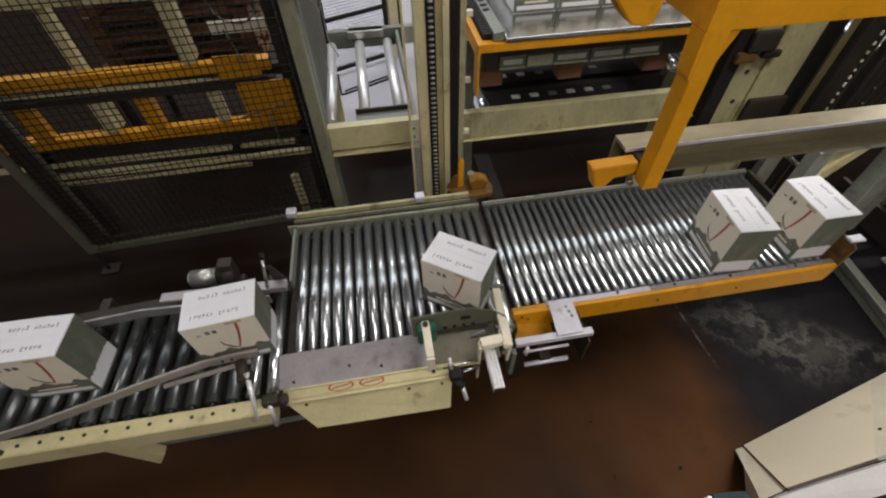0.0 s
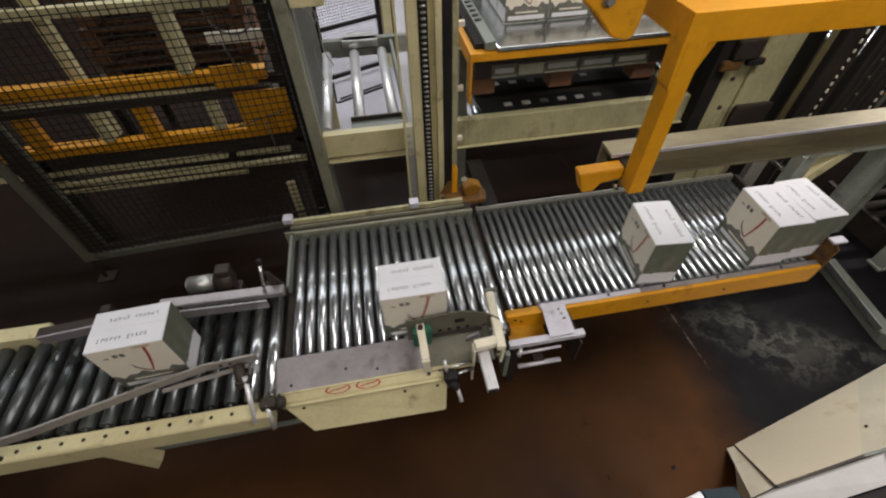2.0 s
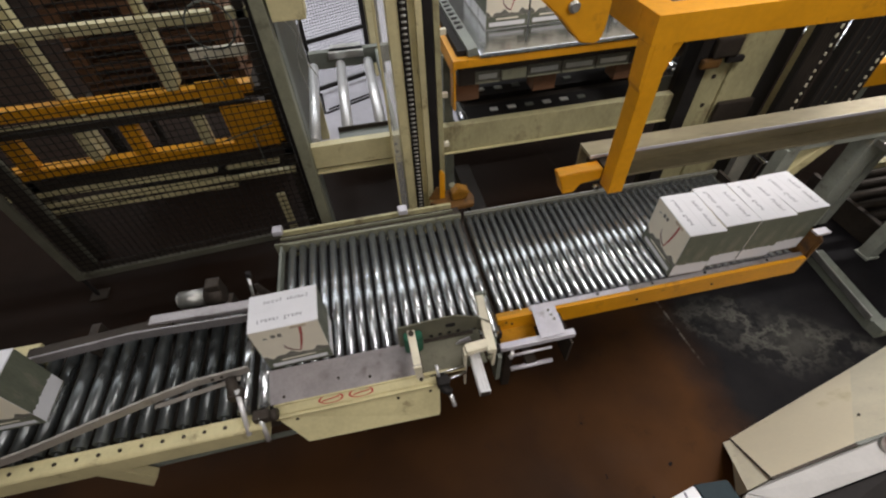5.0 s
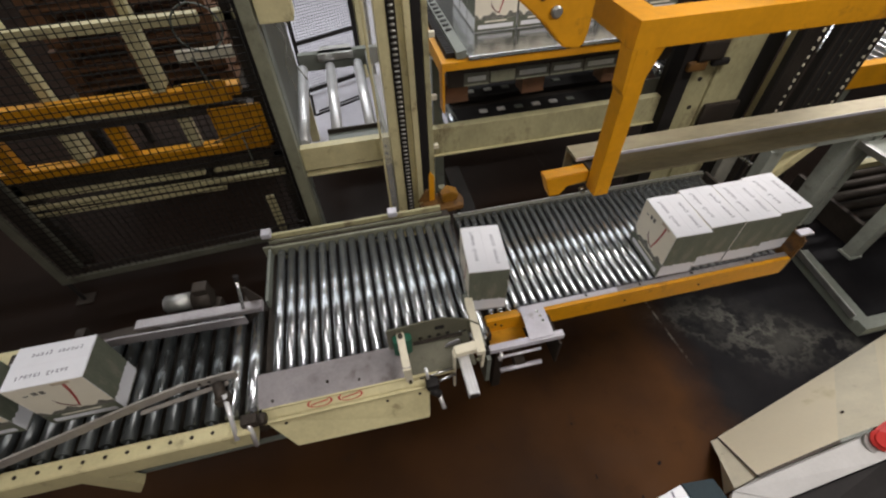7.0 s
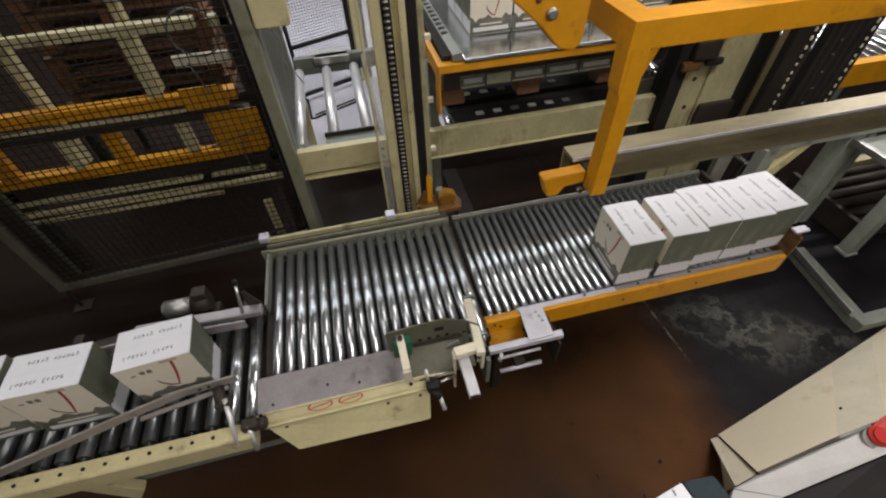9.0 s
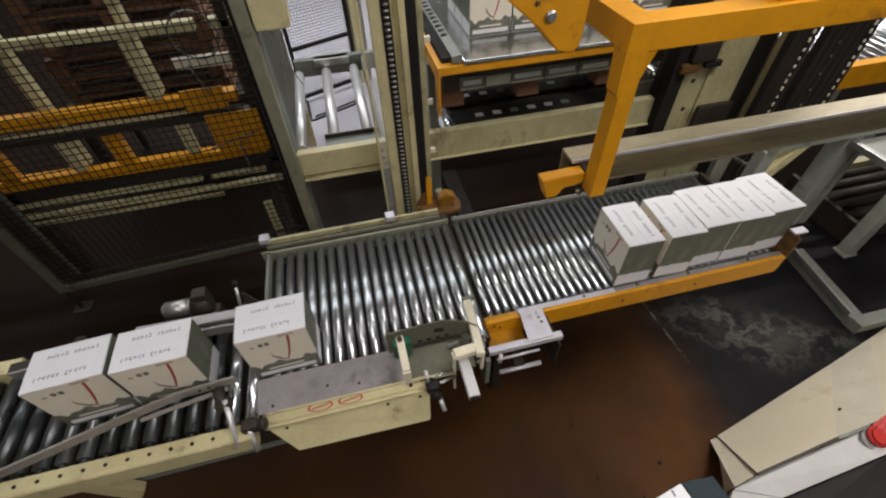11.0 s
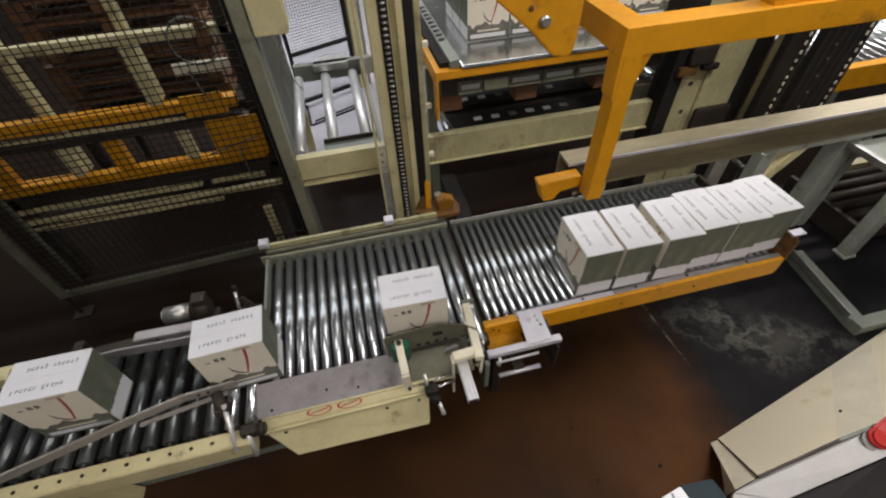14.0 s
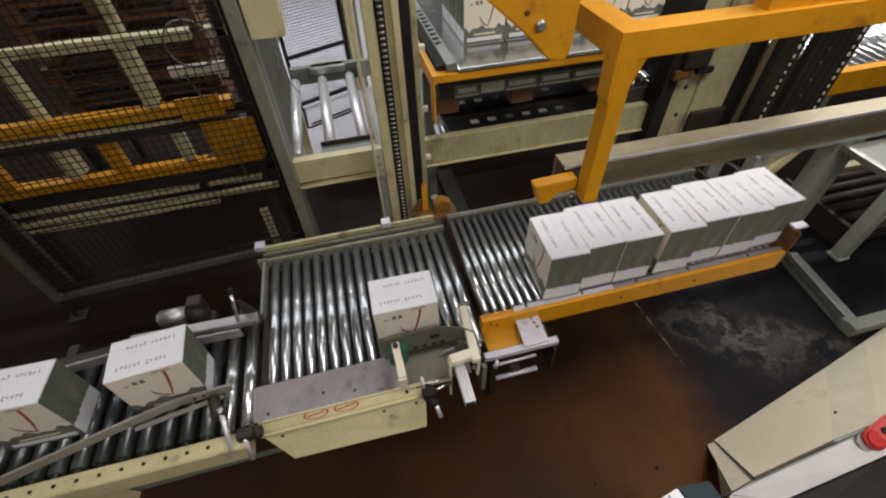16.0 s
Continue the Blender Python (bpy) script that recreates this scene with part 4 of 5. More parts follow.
# ---- pallet platform with cartons ----
def platform():
    p = thing("layer_platform", (1.3, 2.4, 0), "yellow layer platform with bright steel sheet top", "platform")
    part("front_beam", block(0.51, 2.186, 2.38, 2.44, 1.438, 1.485), YELLOW, p)
    part("side_cheek", block(0.508, 0.522, 2.376, 2.46, 1.18, 1.486), YELLOW, p)
    part("side_beam", block(0.510, 0.546, 2.44, 3.9, 1.40, 1.485), YELLOW, p)
    part("chain_tray", block(0.546, 0.66, 2.44, 3.9, 1.455, 1.479), DARK, p)
    part("sheet", block(0.664, 2.05, 2.372, 3.9, 1.4865, 1.512, 0.006), BRIGHT, p, "bright steel sheet")
    part("side_lip", prism([(0.60, 1.4925), (0.660, 1.4925), (0.660, 1.535), (0.654, 1.540), (0.600, 1.530)], "y", 2.40, 3.9), GREY, p)
    for i in range(9):
        part("slot", block(0.608, 0.648, 2.70 + 0.075 * i, 2.73 + 0.075 * i, 1.534, 1.5395, 0.001), BLACK, p)
    bm = bmesh.new()
    for i in range(44):
        block(0.548, 0.598, 2.44 + 0.033 * i, 2.463 + 0.033 * i, 1.48, 1.515, 0, bm)
    part("drag_chain", bm, BLACK, p)
    part("under_rail", block(0.56, 2.05, 2.46, 2.50, 1.29, 1.425), DARK, p)
    for i in range(5):
        x, w = ((0.660, 0.155), (0.825, 0.155), (0.990, 0.215), (1.217, 0.215), (1.444, 0.215))[i]
        if i == 1:
            part("insert", block(x, x + w, 2.440, 2.459, 1.305, 1.368, 0.002), CREAM_DULL, p)
            continue
        ins = part("insert", block(x, x + w, 2.448, 2.459, 1.300, 1.375, 0.002), FRAME, p)
        part("insert_label", block(x + 0.02, x + w - 0.02, 2.444, 2.4475, 1.325, 1.355, 0.001), GALV, ins)
        part("insert_edge", block(x, x + w, 2.441, 2.4478, 1.300, 1.307, 0.001), CREAM_DULL, ins)
    for x in (0.55, 1.06, 1.62):
        part("bracket", block(x, x + 0.15, 2.50, 2.62, 1.17, 1.29), WOOD, p, "worn brown wooden block")
    part("rear_post", block(1.95, 2.05, 3.8, 3.9, 0.0, 1.497), GREY, p)
    part("rear_post", block(0.50, 0.60, 3.8, 3.9, 0.0, 1.40), GREY, p)
    part("front_post", block(2.20, 2.26, 2.605, 2.66, 0.0, 1.49), DARK, p)
    part("front_post", block(0.50, 0.56, 2.64, 2.70, 0.0, 1.40), GREY, p)


# ---- cartons ----
CL, CW, CH = 0.266, 0.175, 0.287


def carton(label="white wine carton with olive printed ends on rollers", group="cartons on the conveyor"):
    c = thing("carton", (0, 0, 0), label, "carton", group)
    L, W, H = CL / 2, CW / 2, CH
    part("body", block(-L, L, -W, W, 0, H - 0.004, 0.003), CARD, c)
    part("top_flap", block(-L, L, -W, -0.0002, H - 0.0038, H, 0.001, turn=pose(0, 0, 0, 1.4)), CARD, c, "white cardboard flap")
    part("top_flap", block(-L, L, 0.0002, W, H - 0.0038, H, 0.001, turn=pose(0, 0, 0, -1.4)), CARD, c, "white cardboard flap")
    for s in (-1, 1):
        rnd = random.Random(7 + s)
        x = s * (L + 0.0006)
        low = [(-W + 0.001 + (CW - 0.002) * i / 16, 0.085 + rnd.uniform(-0.006, 0.006)) for i in range(17)]
        part("end_print", prism([(W - 0.001, H - 0.006), (-W + 0.001, H - 0.006)] + low, "x", x, x - s * 0.0012), CARD_GREEN, c, "dark olive printed band")
        part("end_strip", block(x - 0.0006, x + 0.0006, -W + 0.002, W - 0.002, 0.004, 0.010, 0), LAND, c)
    for s in (-1, 1):
        rnd = random.Random(3)
        y = s * (W + 0.0006)
        top = [(L - 0.001 - (CL - 0.002) * i / 24, 0.094 + 0.010 * math.sin(i * 0.55) + 0.007 * math.cos(i * 1.3 + 1) + rnd.uniform(-0.004, 0.004)) for i in range(25)]
        part("landscape_print", prism([(-L + 0.001, 0.072), (L - 0.001, 0.072)] + top, "y", y, y - s * 0.0012), LAND, c, "grey printed landscape")
        part("front_sheet", block(-L + 0.0015, L - 0.0015, y - 0.0004 - s * 0.0006, y + 0.0004 - s * 0.0006, 0.07, H - 0.006, 0), CARD_FRONT, c, "printed front tinted for warm light")
        part("base_print", block(-L + 0.001, L - 0.001, y - 0.0006, y + 0.0006, 0.004, 0.0715, 0), CARD_GREEN, c)
        part("base_label", block(-L + 0.02, L - 0.02, y - 0.001, y + 0.0012, 0.018, 0.042, 0), CARD, c)
        part("title_bar", block(-0.07, 0.07, y - 0.001, y + 0.0012, 0.054, 0.064, 0), CARD_FRONT, c)
        flip = -1 if s > 0 else 1
        pts = [(0.054, 0.275), (0.065, 0.275), (0.056, 0.215), (0.041, 0.155), (0.021, 0.100), (0.017, 0.104), (0.032, 0.155), (0.046, 0.215)]
        part("red_stroke", prism([(flip * a, b) for a, b in pts], "y", y + s * 0.0004, y - s * 0.001), RED_STROKE, c, "crimson printed stroke")
        pts = [(-0.034, 0.172), (-0.024, 0.142), (-0.004, 0.118), (0.020, 0.104), (0.022, 0.098), (-0.006, 0.110), (-0.030, 0.138)]
        part("dark_stroke", prism([(flip * a, b) for a, b in pts], "y", y + s * 0.0005, y - s * 0.001), RED_DARK, c, "dark red printed stroke")
        for a in (-0.052, -0.028):
            part("small_mark", block(flip * a - 0.008, flip * a + 0.008, y - 0.001, y + 0.001, 0.226, 0.246, 0), LAND, c)
        a = flip * -0.085
        part("small_mark", block(a - 0.008, a + 0.008, y - 0.001, y + 0.001, 0.226, 0.232, 0), GREY, c)
        part("tint_patch", block(flip * 0.052 - 0.030, flip * 0.052 + 0.030, y - 0.001, y + s * 0.0001 + 0.0002, 0.264, 0.279, 0), TAN, c, "pale brown printed patch")
    # two printed lines that face outwards, each word a row of small bars
    for s in (-1, 1):
        x = 0.096
        for n in (6, 5):
            for i in range(n):
                tall = 0.0165 if i == 0 else 0.0125
                wide = (0.0085, 0.0045, 0.0085, 0.0085, 0.0075)[(i + n) % 5]
                y = 0.043 - 0.006
                strokes = [(0, 0.0026, 0, tall), (0.0026, wide, tall - 0.0028, tall), (wide - 0.0022, wide, tall * 0.45, tall - 0.0028)]
                if i % 2 == 0:
                    strokes[2] = (0.0026, wide, 0, 0.0028)
                for a, b, c0, c1 in strokes:
                    x0, x1 = sorted((s * (x - a), s * (x - b)))
                    y0, y1 = sorted((s * (y + tall - c0), s * (y + tall - c1)))
                    part("title_bar", block(x0, x1, y0, y1, H - 0.001, H + 0.0012, 0), INK, c)
                x -= 0.0148
            x -= 0.014
    return c


CARTONS = []


def cartons():
    first = carton()
    CARTONS.append(first)
    for i in range(1, 10):
        CARTONS.append(copy_thing(first, pose(-4.1 + 0.3 * i, 1.1, ZR)))
    n = 0
    for row in range(3):
        for i in range(5):
            c = copy_thing(first, pose(0.914 + 0.275 * i, 2.765 + 0.185 * row, 1.5125))
            tagged(c, "white wine carton in a layer on the platform", group="cartons on the platform")
    for m in (pose(0.90, 0.10, 0.0, 0, 0, 3), pose(0.90, 0.10, 0.2875, 0, 0, -2)):
        c = copy_thing(first, m)
        tagged(c, "white wine carton in a small stack on the floor", group="spare cartons")
    b = thing("slate_box", (0.92, 0.12, 0.575), "slate-blue and white box on the small carton stack", "box")
    part("tray", prism([(0.76, 0.222), (0.895, 0.248), (0.93, 0.02), (0.80, 0.0)], "z", 0.575, 0.835, bevel=0.003), CARD, b)
    part("lid", prism([(0.897, 0.250), (1.02, 0.240), (1.05, 0.04), (0.932, 0.02)], "z", 0.575, 0.838, bevel=0.003), SLATE, b, "dark slate-blue half")
    part("mark", block(0.845, 0.853, 0.215, 0.235, 0.8352, 0.8362, 0), INK, b)


# ---- machine on the camera's side ----
def solid(tops, drop=None, base=0.0):
    """A closed body: polygons given as corners, each drawn down to the base or moved by drop."""
    bm = bmesh.new()
    for poly in tops:
        up = [bm.verts.new(p) for p in poly]
        lo = [bm.verts.new(Vector(p) + Vector(drop) if drop else (p[0], p[1], base)) for p in poly]
        fs = [bm.faces.new(up), bm.faces.new(lo)]
        for i in range(len(poly)):
            j = (i + 1) % len(poly)
            fs.append(bm.faces.new((up[i], up[j], lo[j], lo[i])))
        bmesh.ops.recalc_face_normals(bm, faces=fs)
    return bm


def side_cabinet():
    c = thing("machine_cover", (2.2, 0.3, 0), "cream folded sheet-metal machine cover with black trim", "machine cover")
    A, B, C, D = (1.660, 0.528, 0.004), (1.512, 0.266, 0.34), (1.931, 0.300, 0.42), (2.642, 0.741, 0.004)
    G, H = (3.039, 0.832, 0.004), (2.17, 0.312, 0.475)
    E, F = (3.55, 0.952, 0.004), (2.60, 0.33, 0.62)
    part("slope_panel", solid([(A, B, C, D)], base=0.0), COVER, c)
    # The fold's shading is put into this strip as a darker cream.
    part("shaded_fold", solid([(D, C, H, G)], base=0.0), CREAM_WHITE, c)
    part("slope_panel", solid([(G, H, F, E)], base=0.0), COVER, c)
    part("seam", beam(A, B, 0.007, 0.006, None, 0), BLACK, c)
    part("trim", beam((1.512, 0.262, 0.345), (1.93, 0.296, 0.426), 0.012, 0.016, None, 0), DARK, c)
    part("trim", beam((1.93, 0.296, 0.426), (2.08, 0.300, 0.468), 0.014, 0.02, None, 0), GREY, c)
    part("ledge", solid([((1.508, 0.258, 0.335), (2.60, 0.325, 0.61), (2.50, 0.215, 0.60), (2.01, 0.178, 0.495), (1.54, 0.150, 0.36), (1.37, 0.235, 0.33))], (0, 0, -0.02)), LEDGE, c, "white painted ledge")
    part("ledge_step", solid([((1.37, 0.233, 0.325), (1.54, 0.149, 0.355), (1.50, 0.12, 0.34), (1.33, 0.20, 0.315))], (0, 0, -0.03)), LEDGE, c)
    part("black_band", solid([((1.54, 0.144, 0.345), (2.01, 0.172, 0.48), (2.55, 0.21, 0.59), (2.55, -0.03, 0.55), (1.30, -0.02, 0.30))], base=0.0), BLACK, c)
    part("side_cheek", solid([((1.652, 0.520, 0.012), (1.505, 0.262, 0.325), (1.40, 0.245, 0.30), (1.61, 0.518, 0.002))], (0, 0, -0.0005)), CREAM_WHITE, c)
    part("edge_bar", beam((1.30, -0.06, 0.31), (2.55, -0.06, 0.56), 0.05, 0.03), CREAM, c)
    part("stop_button", rod((2.040, 0.250, 0.495), (2.036, 0.242, 0.528), 0.046, 24, bevel=0.012), RED, c, "red stop button")
    part("button_arm", beam((2.045, 0.253, 0.512), (2.17, 0.285, 0.550), 0.080, 0.035, bevel=0.012), RED, c, "red plastic button guard")
    part("button_collar", rod((2.020, 0.246, 0.478), (2.018, 0.242, 0.495), 0.047, 20), GALV, c)
    part("button_dot", rod((2.090, 0.262, 0.530), (2.088, 0.258, 0.548), 0.018, 12), BLACK, c)
    screws(c, [(2.35, 0.55, 0.147), (2.16, 0.43, 0.31)], 0.006, DARK, (0, 0, 1), 0.01)


def right_side():
    r = thing("floor_rail", (3.05, 1.2, 0), "grey steel floor rail with foot plate", "rail")
    part("rail", beam((3.10, 1.58, 0.04), (3.01, 0.95, 0.04), 0.10, 0.08), GREY, r)
    part("rib", beam((3.04, 1.58, 0.10), (2.95, 0.98, 0.10), 0.012, 0.05), GALV, r)
    part("foot_plate", block(2.965, 3.6, 0.885, 0.965, 0.0, 0.09), GREY, r)
    k = thing("support_frame", (3.1, 1.9, 0), "grey-green welded support frame with braces", "frame")
    part("post", block(3.27, 3.40, 1.86, 1.98, 0, 0.86), PALE_GREY, k)
    part("post", block(3.43, 3.49, 1.86, 1.94, 0.0, 0.84), PALE_GREY, k)
    part("rail", block(2.62, 4.6, 1.85, 1.93, 0.86, 0.93), PALE_GREY, k)
    part("brace", beam((2.66, 1.89, 0.55), (2.93, 1.89, 0.90), 0.07, 0.08), CREAM, k, "cream painted brace")
    part("post", block(2.60, 2.70, 1.86, 1.94, 0, 0.86), PALE_GREY, k)
    part("cross_bar", block(3.49, 4.6, 1.87, 1.92, 0.54, 0.59), CREAM, k)
    part("cross_bar", block(3.40, 4.6, 1.95, 2.0, 0.44, 0.52), PALE_GREY, k)
    part("top_plate", block(3.30, 4.6, 1.55, 1.85, 0.80, 0.83), PALE_GREY, k)
    part("front_edge", block(3.28, 3.32, 1.50, 1.85, 0.80, 0.845), GALV, k)
    part("post", block(4.45, 4.6, 1.6, 1.98, 0, 0.86), PALE_GREY, k)
    n = thing("guard_post", (3.52, 1.50, 0), "pale grey square post on the dark floor", "post")
    part("post", block(3.47, 3.56, 1.46, 1.55, 0.0, 1.2, 0.004), PALE_GREY, n)
    part("collar", block(3.46, 3.57, 1.45, 1.56, 0.0, 0.02), PALE_GREY, n)
    d = thing("chain_conveyor", (3.8, 1.3, 0), "dark grimy roller bed low over the floor", "conveyor")
    for i in range(6):
        part("roller", rod((3.62, 1.62 + 0.11 * i, 0.16), (5.0, 1.62 + 0.11 * i, 0.16), 0.04, 16), DARK, d)
    part("side_rail", block(3.58, 3.62, 1.56, 2.25, 0.0, 0.2), DARK, d)
    part("side_rail", block(5.0, 5.04, 1.56, 2.25, 0.0, 0.2), DARK, d)
    part("front_bar", block(3.62, 5.0, 1.56, 1.60, 0.05, 0.17), DARK, d)
    s = thing("corner_post", (2.30, 1.78, 0), "slim galvanised upright behind the carton row", "post")
    part("post", block(2.25, 2.36, 1.88, 1.92, 0, 0.88), GALV, s)
    part("cap", block(2.33, 2.36, 1.76, 1.92, 0.881, 0.90), BRIGHT, s)
    rnd = random.Random(11)
    for x, w, y in ((2.785, 0.165, 2.25), (3.05, 0.37, 2.25)):
        t = thing("chain_track", (x, y, 0), "black upright chain track with pale links", "chain track", "chain tracks")
        part("track", block(x, x + w, y, y + 0.05, 0, 3.3), BLACK, t)
        part("edge", block(x + w - 0.012, x + w, y - 0.014, y - 0.001, 0, 3.3), DARK, t)
        for i in range(5):
            part("rib", block(x + 0.012 + i * (w - 0.05) / 5, x + 0.024 + i * (w - 0.05) / 5, y - 0.008, y - 0.0005, 0, 3.3), DARK, t)
        for i in range(42):
            z = 0.62 + 0.055 * i + rnd.uniform(-0.004, 0.004)
            part("link", block(x + w - 0.034, x + w - 0.022, y - 0.010, y - 0.001, z, z + rnd.uniform(0.018, 0.030), 0.003), CREAM_WHITE, t)
        if w > 0.3:
            for i in range(16):
                z = 0.9 + 0.115 * i + rnd.uniform(-0.02, 0.02)
                part("link", block(x + 0.130, x + 0.140, y - 0.010, y - 0.001, z, z + 0.012, 0.002), CREAM_DULL, t, "dull pale link")
    b = thing("outfeed_conveyor", (5.0, 3.2, 0), "yellow-railed roller conveyor in bright light", "conveyor")
    part("side_rail", block(3.95, 6.9, 2.62, 2.70, 0.72, 0.92), YELLOW, b)
    part("side_rail", block(3.95, 6.9, 4.2, 4.28, 0.72, 0.92), YELLOW, b)
    rollers(b, [4.02 + 0.11 * i for i in range(26)], 2.72, 4.18, 0.04, ROLLER, z=0.92)
    for x in (4.05, 6.7):
        for y in (2.66, 4.24):
            part("leg", block(x - 0.04, x + 0.04, y - 0.03, y + 0.03, 0, 0.72), GREY, b)


def background():
    g = thing("mesh_gate", (-0.1, 5.2, 0), "black-framed wire-mesh gate before a bright aisle", "gate")
    mesh_panel("wire_mesh", -0.62, 0.085, 0.08, 2.2, 5.2, 0.031, 0.0018, g)
    for x, w in ((-0.655, 0.035), (0.085, 0.045), (0.275, 0.03)):
        part("frame_bar", block(x, x + w, 5.18, 5.22, 0, 2.25), BLACK, g)
    for z in (0.05, 0.60, 2.2):
        part("frame_bar", block(-0.62, 0.085, 5.18, 5.22, z, z + 0.04), BLACK, g)
    part("gate_post", block(0.145, 0.26, 5.17, 5.27, 0, 2.6), CREAM, g)
    g.matrix_basis = pose(-0.06, 5.37, 0, 0, 0, 24)
    k = thing("floor_strip", (-0.15, 4.5, 0.006), "black L-shaped rubber strip on the pale floor", "strip")
    part("strip", beam((-0.47, 4.68, 0.013), (0.16, 4.98, 0.013), 0.03, 0.014), BLACK, k)
    part("strip", beam((-0.44, 4.76, 0.013), (0.14, 5.04, 0.013), 0.02, 0.014), BLACK, k)
    part("strip", beam((-0.485, 4.68, 0.013), (-0.52, 5.16, 0.013), 0.03, 0.014), BLACK, k)
    s = tagged(part("floor_slab", block(-1.0, 1.2, 4.0, 13.9, 0.0, 0.006, 0), CONCRETE), "pale bare concrete floor of the bright aisle", "floor", kind="structure")


def lamps():
    def tube(x, y, z, length, watts, width=0.16, color=(1.0, 0.938, 0.92)):
        t = thing("ceiling_lamp", (x, y, z), "unseen white fluorescent ceiling lamp", "lamp", "ceiling lamps")
        part("housing", block(x - length / 2, x + length / 2, y - width / 2 - 0.02, y + width / 2 + 0.02, z + 0.05, z + 0.11), WHITE_P, t)
        part("stem", block(x - 0.02, x + 0.02, y - 0.02, y + 0.02, z + 0.11, CEIL), WHITE_P, t)
        area("tube_light", x, y, z + 0.04, length, width, watts, color)
    # the working lamps over the walkway
    for x, y, z, w in ((-1.5, -0.6, 4.3, 25), (0.9, -1.8, 3.9, 57), (2.3, 0.8, 4.3, 68)):
        tube(x, y, z, 1.8, w, 0.95)
    # the hall's two long rows of wide luminous panels
    tube(1.6, 4.12, 5.6, 17.0, 124, 0.70, (0.93, 0.94, 0.98))
    tube(1.6, 5.39, 5.6, 17.0, 132, 0.50, (0.93, 0.94, 0.98))
    tube(-0.2, 7.2, 4.2, 2.4, 115, 0.16, (0.95, 0.97, 1.0))
    tube(5.6, 3.6, 4.2, 2.4, 90)
    # Fill lamp added far behind to lift the darkest tones; no such source known.
    tube(-3.5, 9.0, 5.6, 2.4, 80)


infeed_conveyor()
guides()
turn_conveyor()
turner()
lift_conveyor()
row_pusher()
frames()
fence()
platform()
cartons()
side_cabinet()
right_side()
background()
lamps()


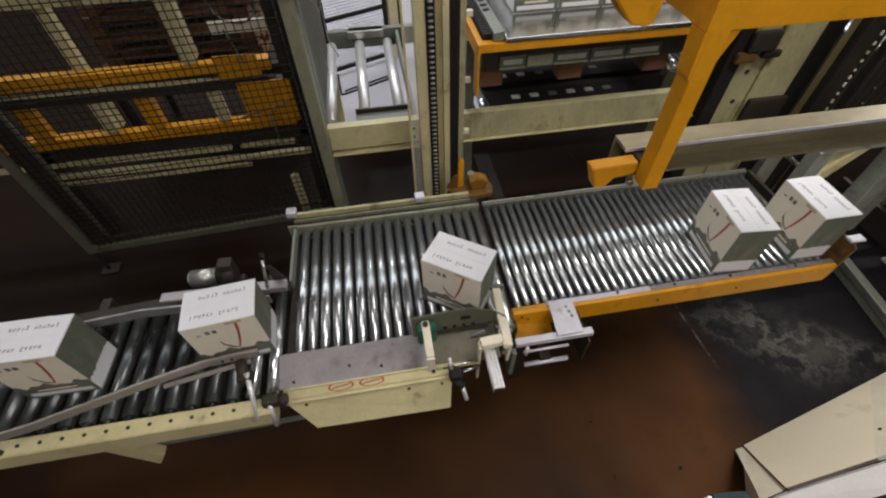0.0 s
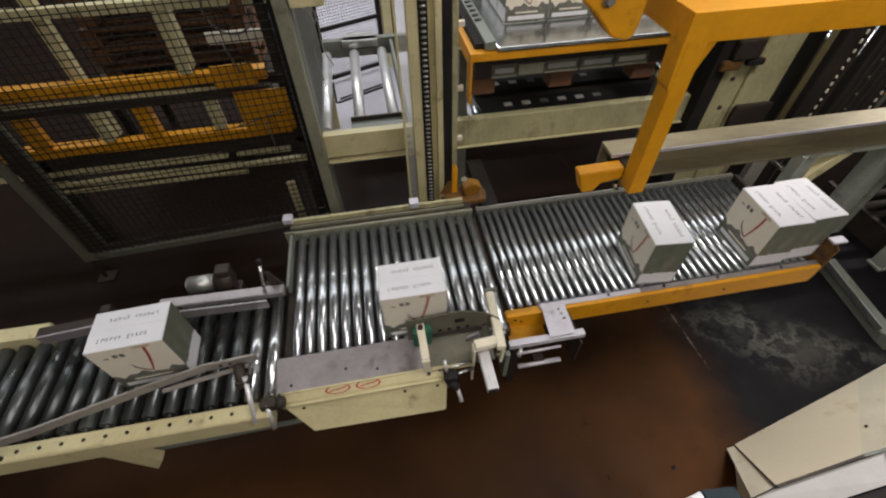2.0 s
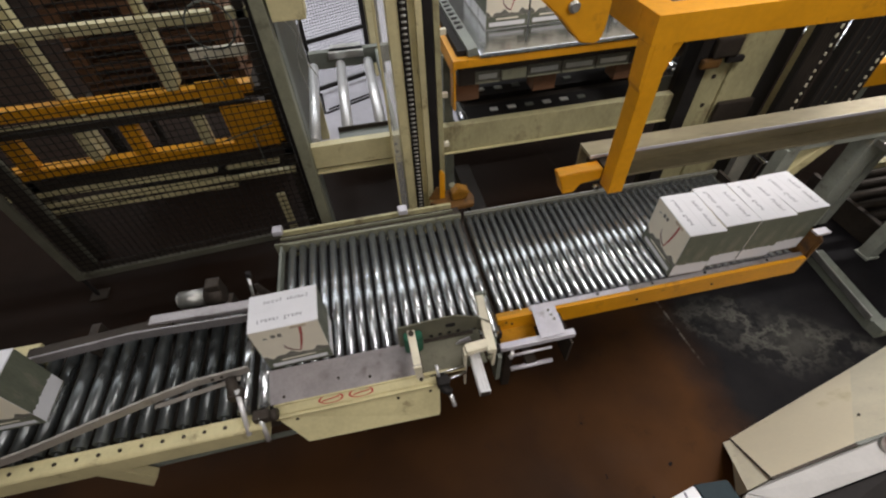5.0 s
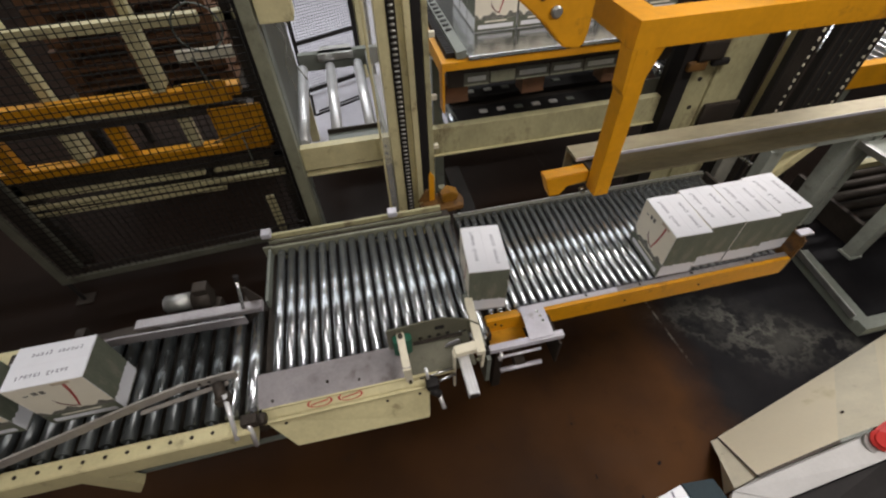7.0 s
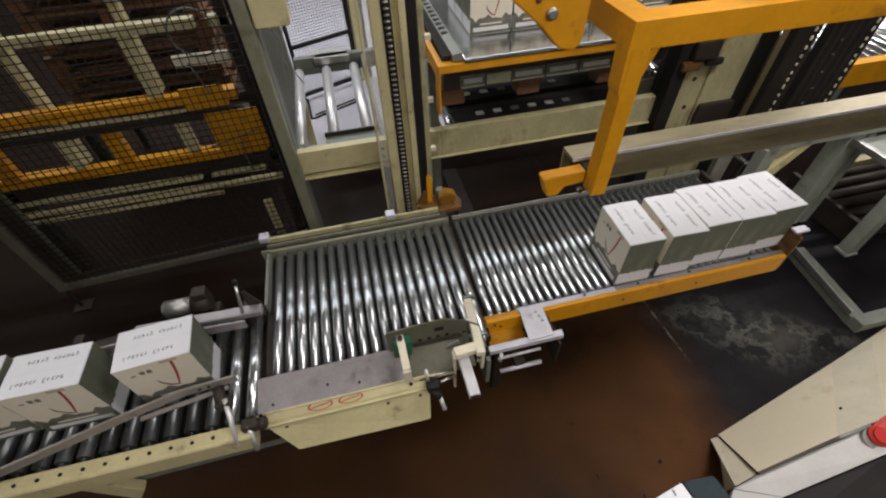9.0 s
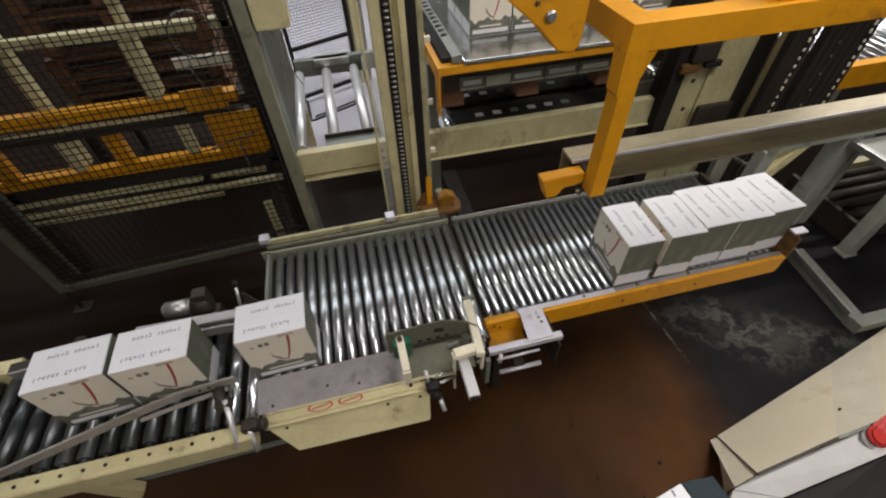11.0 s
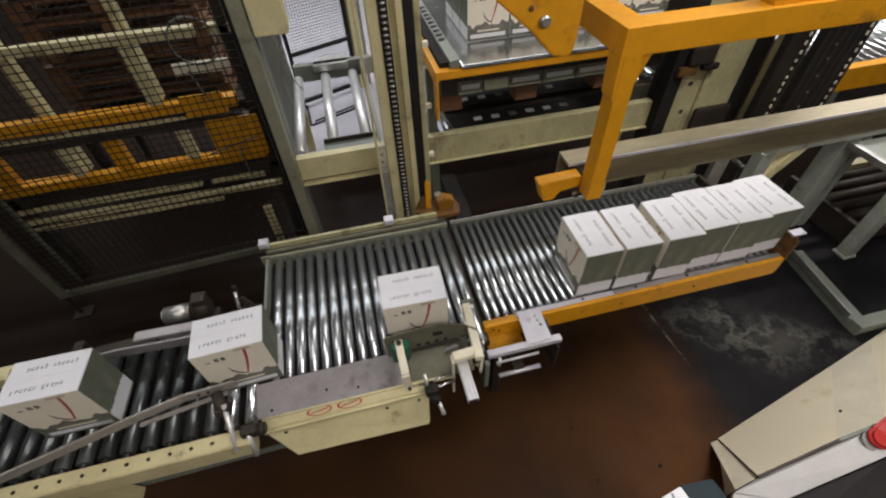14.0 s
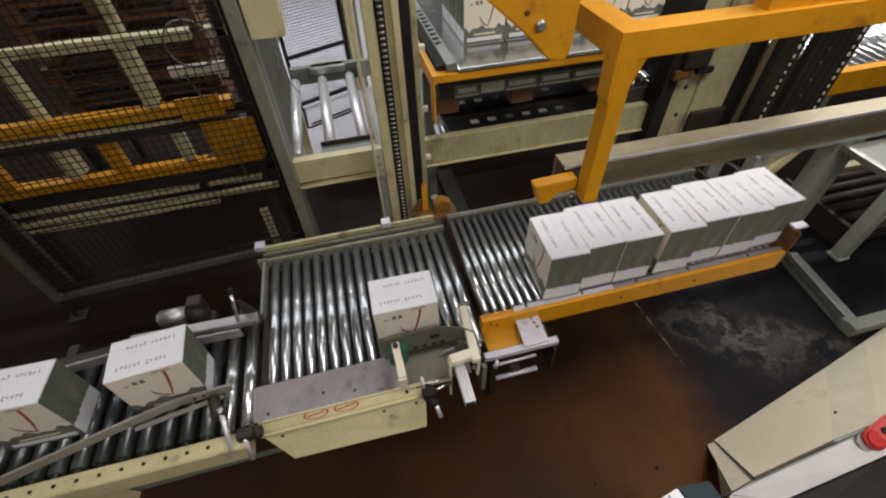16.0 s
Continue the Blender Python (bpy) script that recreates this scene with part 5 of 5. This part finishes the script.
# ---- what moves ----
def motions():
    def track(x):
        """Where a carton runs, and how it is turned, along the infeed."""
        xs = (-5, -1.3, -1.15, -0.95, -0.8, -0.62, -0.45, -0.29, 0.0, 0.12)
        ys = (1.07, 1.076, 1.083, 1.096, 1.110, 1.113, 1.110, 1.112, 1.119, 1.135)
        ts = (-1, -1, 2, 4, 6, 3, 1, 0, 0, -2)
        return np.interp(x, xs, ys), np.interp(x, xs, ts)
    # the turn against the stop bar and the run to the row: seconds, x, y, turn
    turn = [(-1.1, -0.366), (-0.95, -0.27), (-0.6, -0.01), (-0.4, 0.112),
            (-0.2, 0.154, 1.160, -6), (-0.1, 0.166, 1.172, -20), (0.0, 0.178, 1.184, -35), (0.1, 0.196, 1.189, -42), (0.2, 0.219, 1.198, -54), (0.3, 0.250, 1.222, -75),
            (0.4, 0.292, 1.235, -87), (0.5, 0.345, 1.238, -93), (0.6, 0.402, 1.236, -96), (0.8, 0.505, 1.232, -97), (1.0, 0.612, 1.230, -96)]
    rise = [(15.7, 0.0), (15.8, 0.0), (15.9, 0.018), (16.0, 0.065)]

    def lift(t):
        return np.interp(t, [r[0] for r in rise], [r[1] for r in rise])

    def run(ob, slow, at, end, end_y=1.216, end_turn=-91):
        rows = {}
        for t, x in slow:
            y, a = track(x)
            rows[t] = (x, y, a)
        if at is not None:
            for r in turn:
                x = r[1]
                y, a = (r[2], r[3]) if len(r) > 2 else track(x)
                rows[round(at + r[0], 3)] = (x, y, a)
            tail = at + 1.0 + (end - 0.612) / 0.535
            rows[round(tail - 0.2, 3)] = (end - 0.107, 1.220, -95)
            rows[round(tail, 3)] = (end, end_y, end_turn)
        keep = sorted((t, v) for t, v in rows.items())
        full = []
        ts = [t for t, _ in keep]
        for t in sorted({15.7, 15.8, 15.9, *[0.5 * i for i in range(33)], *[t for t in ts if 0 <= t <= 16]}):
            v = [float(np.interp(t, ts, [k[1][i] for k in keep])) for i in range(3)]
            z = lift(t) if v[0] > 0.42 else 0.0
            full.append((t, pose(v[0], v[1], ZR + z, 0, 0, v[2])))
        walk(ob, full)

    run(CARTONS[0], [(-9.0, -0.6)], -3.36, 1.903, 1.240, -89)
    run(CARTONS[1], [(-9.0, -0.6)], -2.62, 1.726, 1.228, -91)
    run(CARTONS[2], [(-9.0, -0.6)], 0.0, 1.546, 1.232, -90)
    run(CARTONS[3], [(0.0, -0.766), (1.0, -0.59)], 2.6, 1.364, 1.214, -92)
    run(CARTONS[4], [(0.0, -1.43), (1.5, -1.168), (3.5, -0.814), (4.75, -0.59)], 6.345, 1.150)
    run(CARTONS[5], [(0.0, -2.48), (7.0, -1.255), (9.0, -0.905), (10.75, -0.59)], 12.35, 0.972, 1.222, -90)
    run(CARTONS[6], [(0.0, -2.84), (9.0, -1.266), (12.5, -0.647), (12.9, -0.56)], 14.42, 0.795, 1.205, -92)
    run(CARTONS[7], [(0.0, -3.2), (12.5, -0.93), (14.5, -0.54), (14.9, -0.335), (15.2, -0.12), (15.45, 0.052), (15.6, 0.071), (16.0, 0.072), (18.0, 0.075)], None, 0)
    run(CARTONS[8], [(0.0, -3.77), (12.5, -1.557), (13.0, -1.46), (13.5, -1.362), (14.0, -1.267), (14.5, -1.171), (15.0, -1.082), (15.5, -0.996), (16.0, -0.912), (18.0, -0.6)], None, 0)
    run(CARTONS[9], [(0.0, -4.25), (14.5, -1.668), (15.0, -1.575), (16.0, -1.375), (18.0, -1.0)], None, 0)
    base = LIFT[0].location.copy()
    walk(LIFT[0], [(0.0, Matrix.Translation(base))] + [(t, Matrix.Translation(base + Vector((0, 0, z)))) for t, z in rise])


motions()
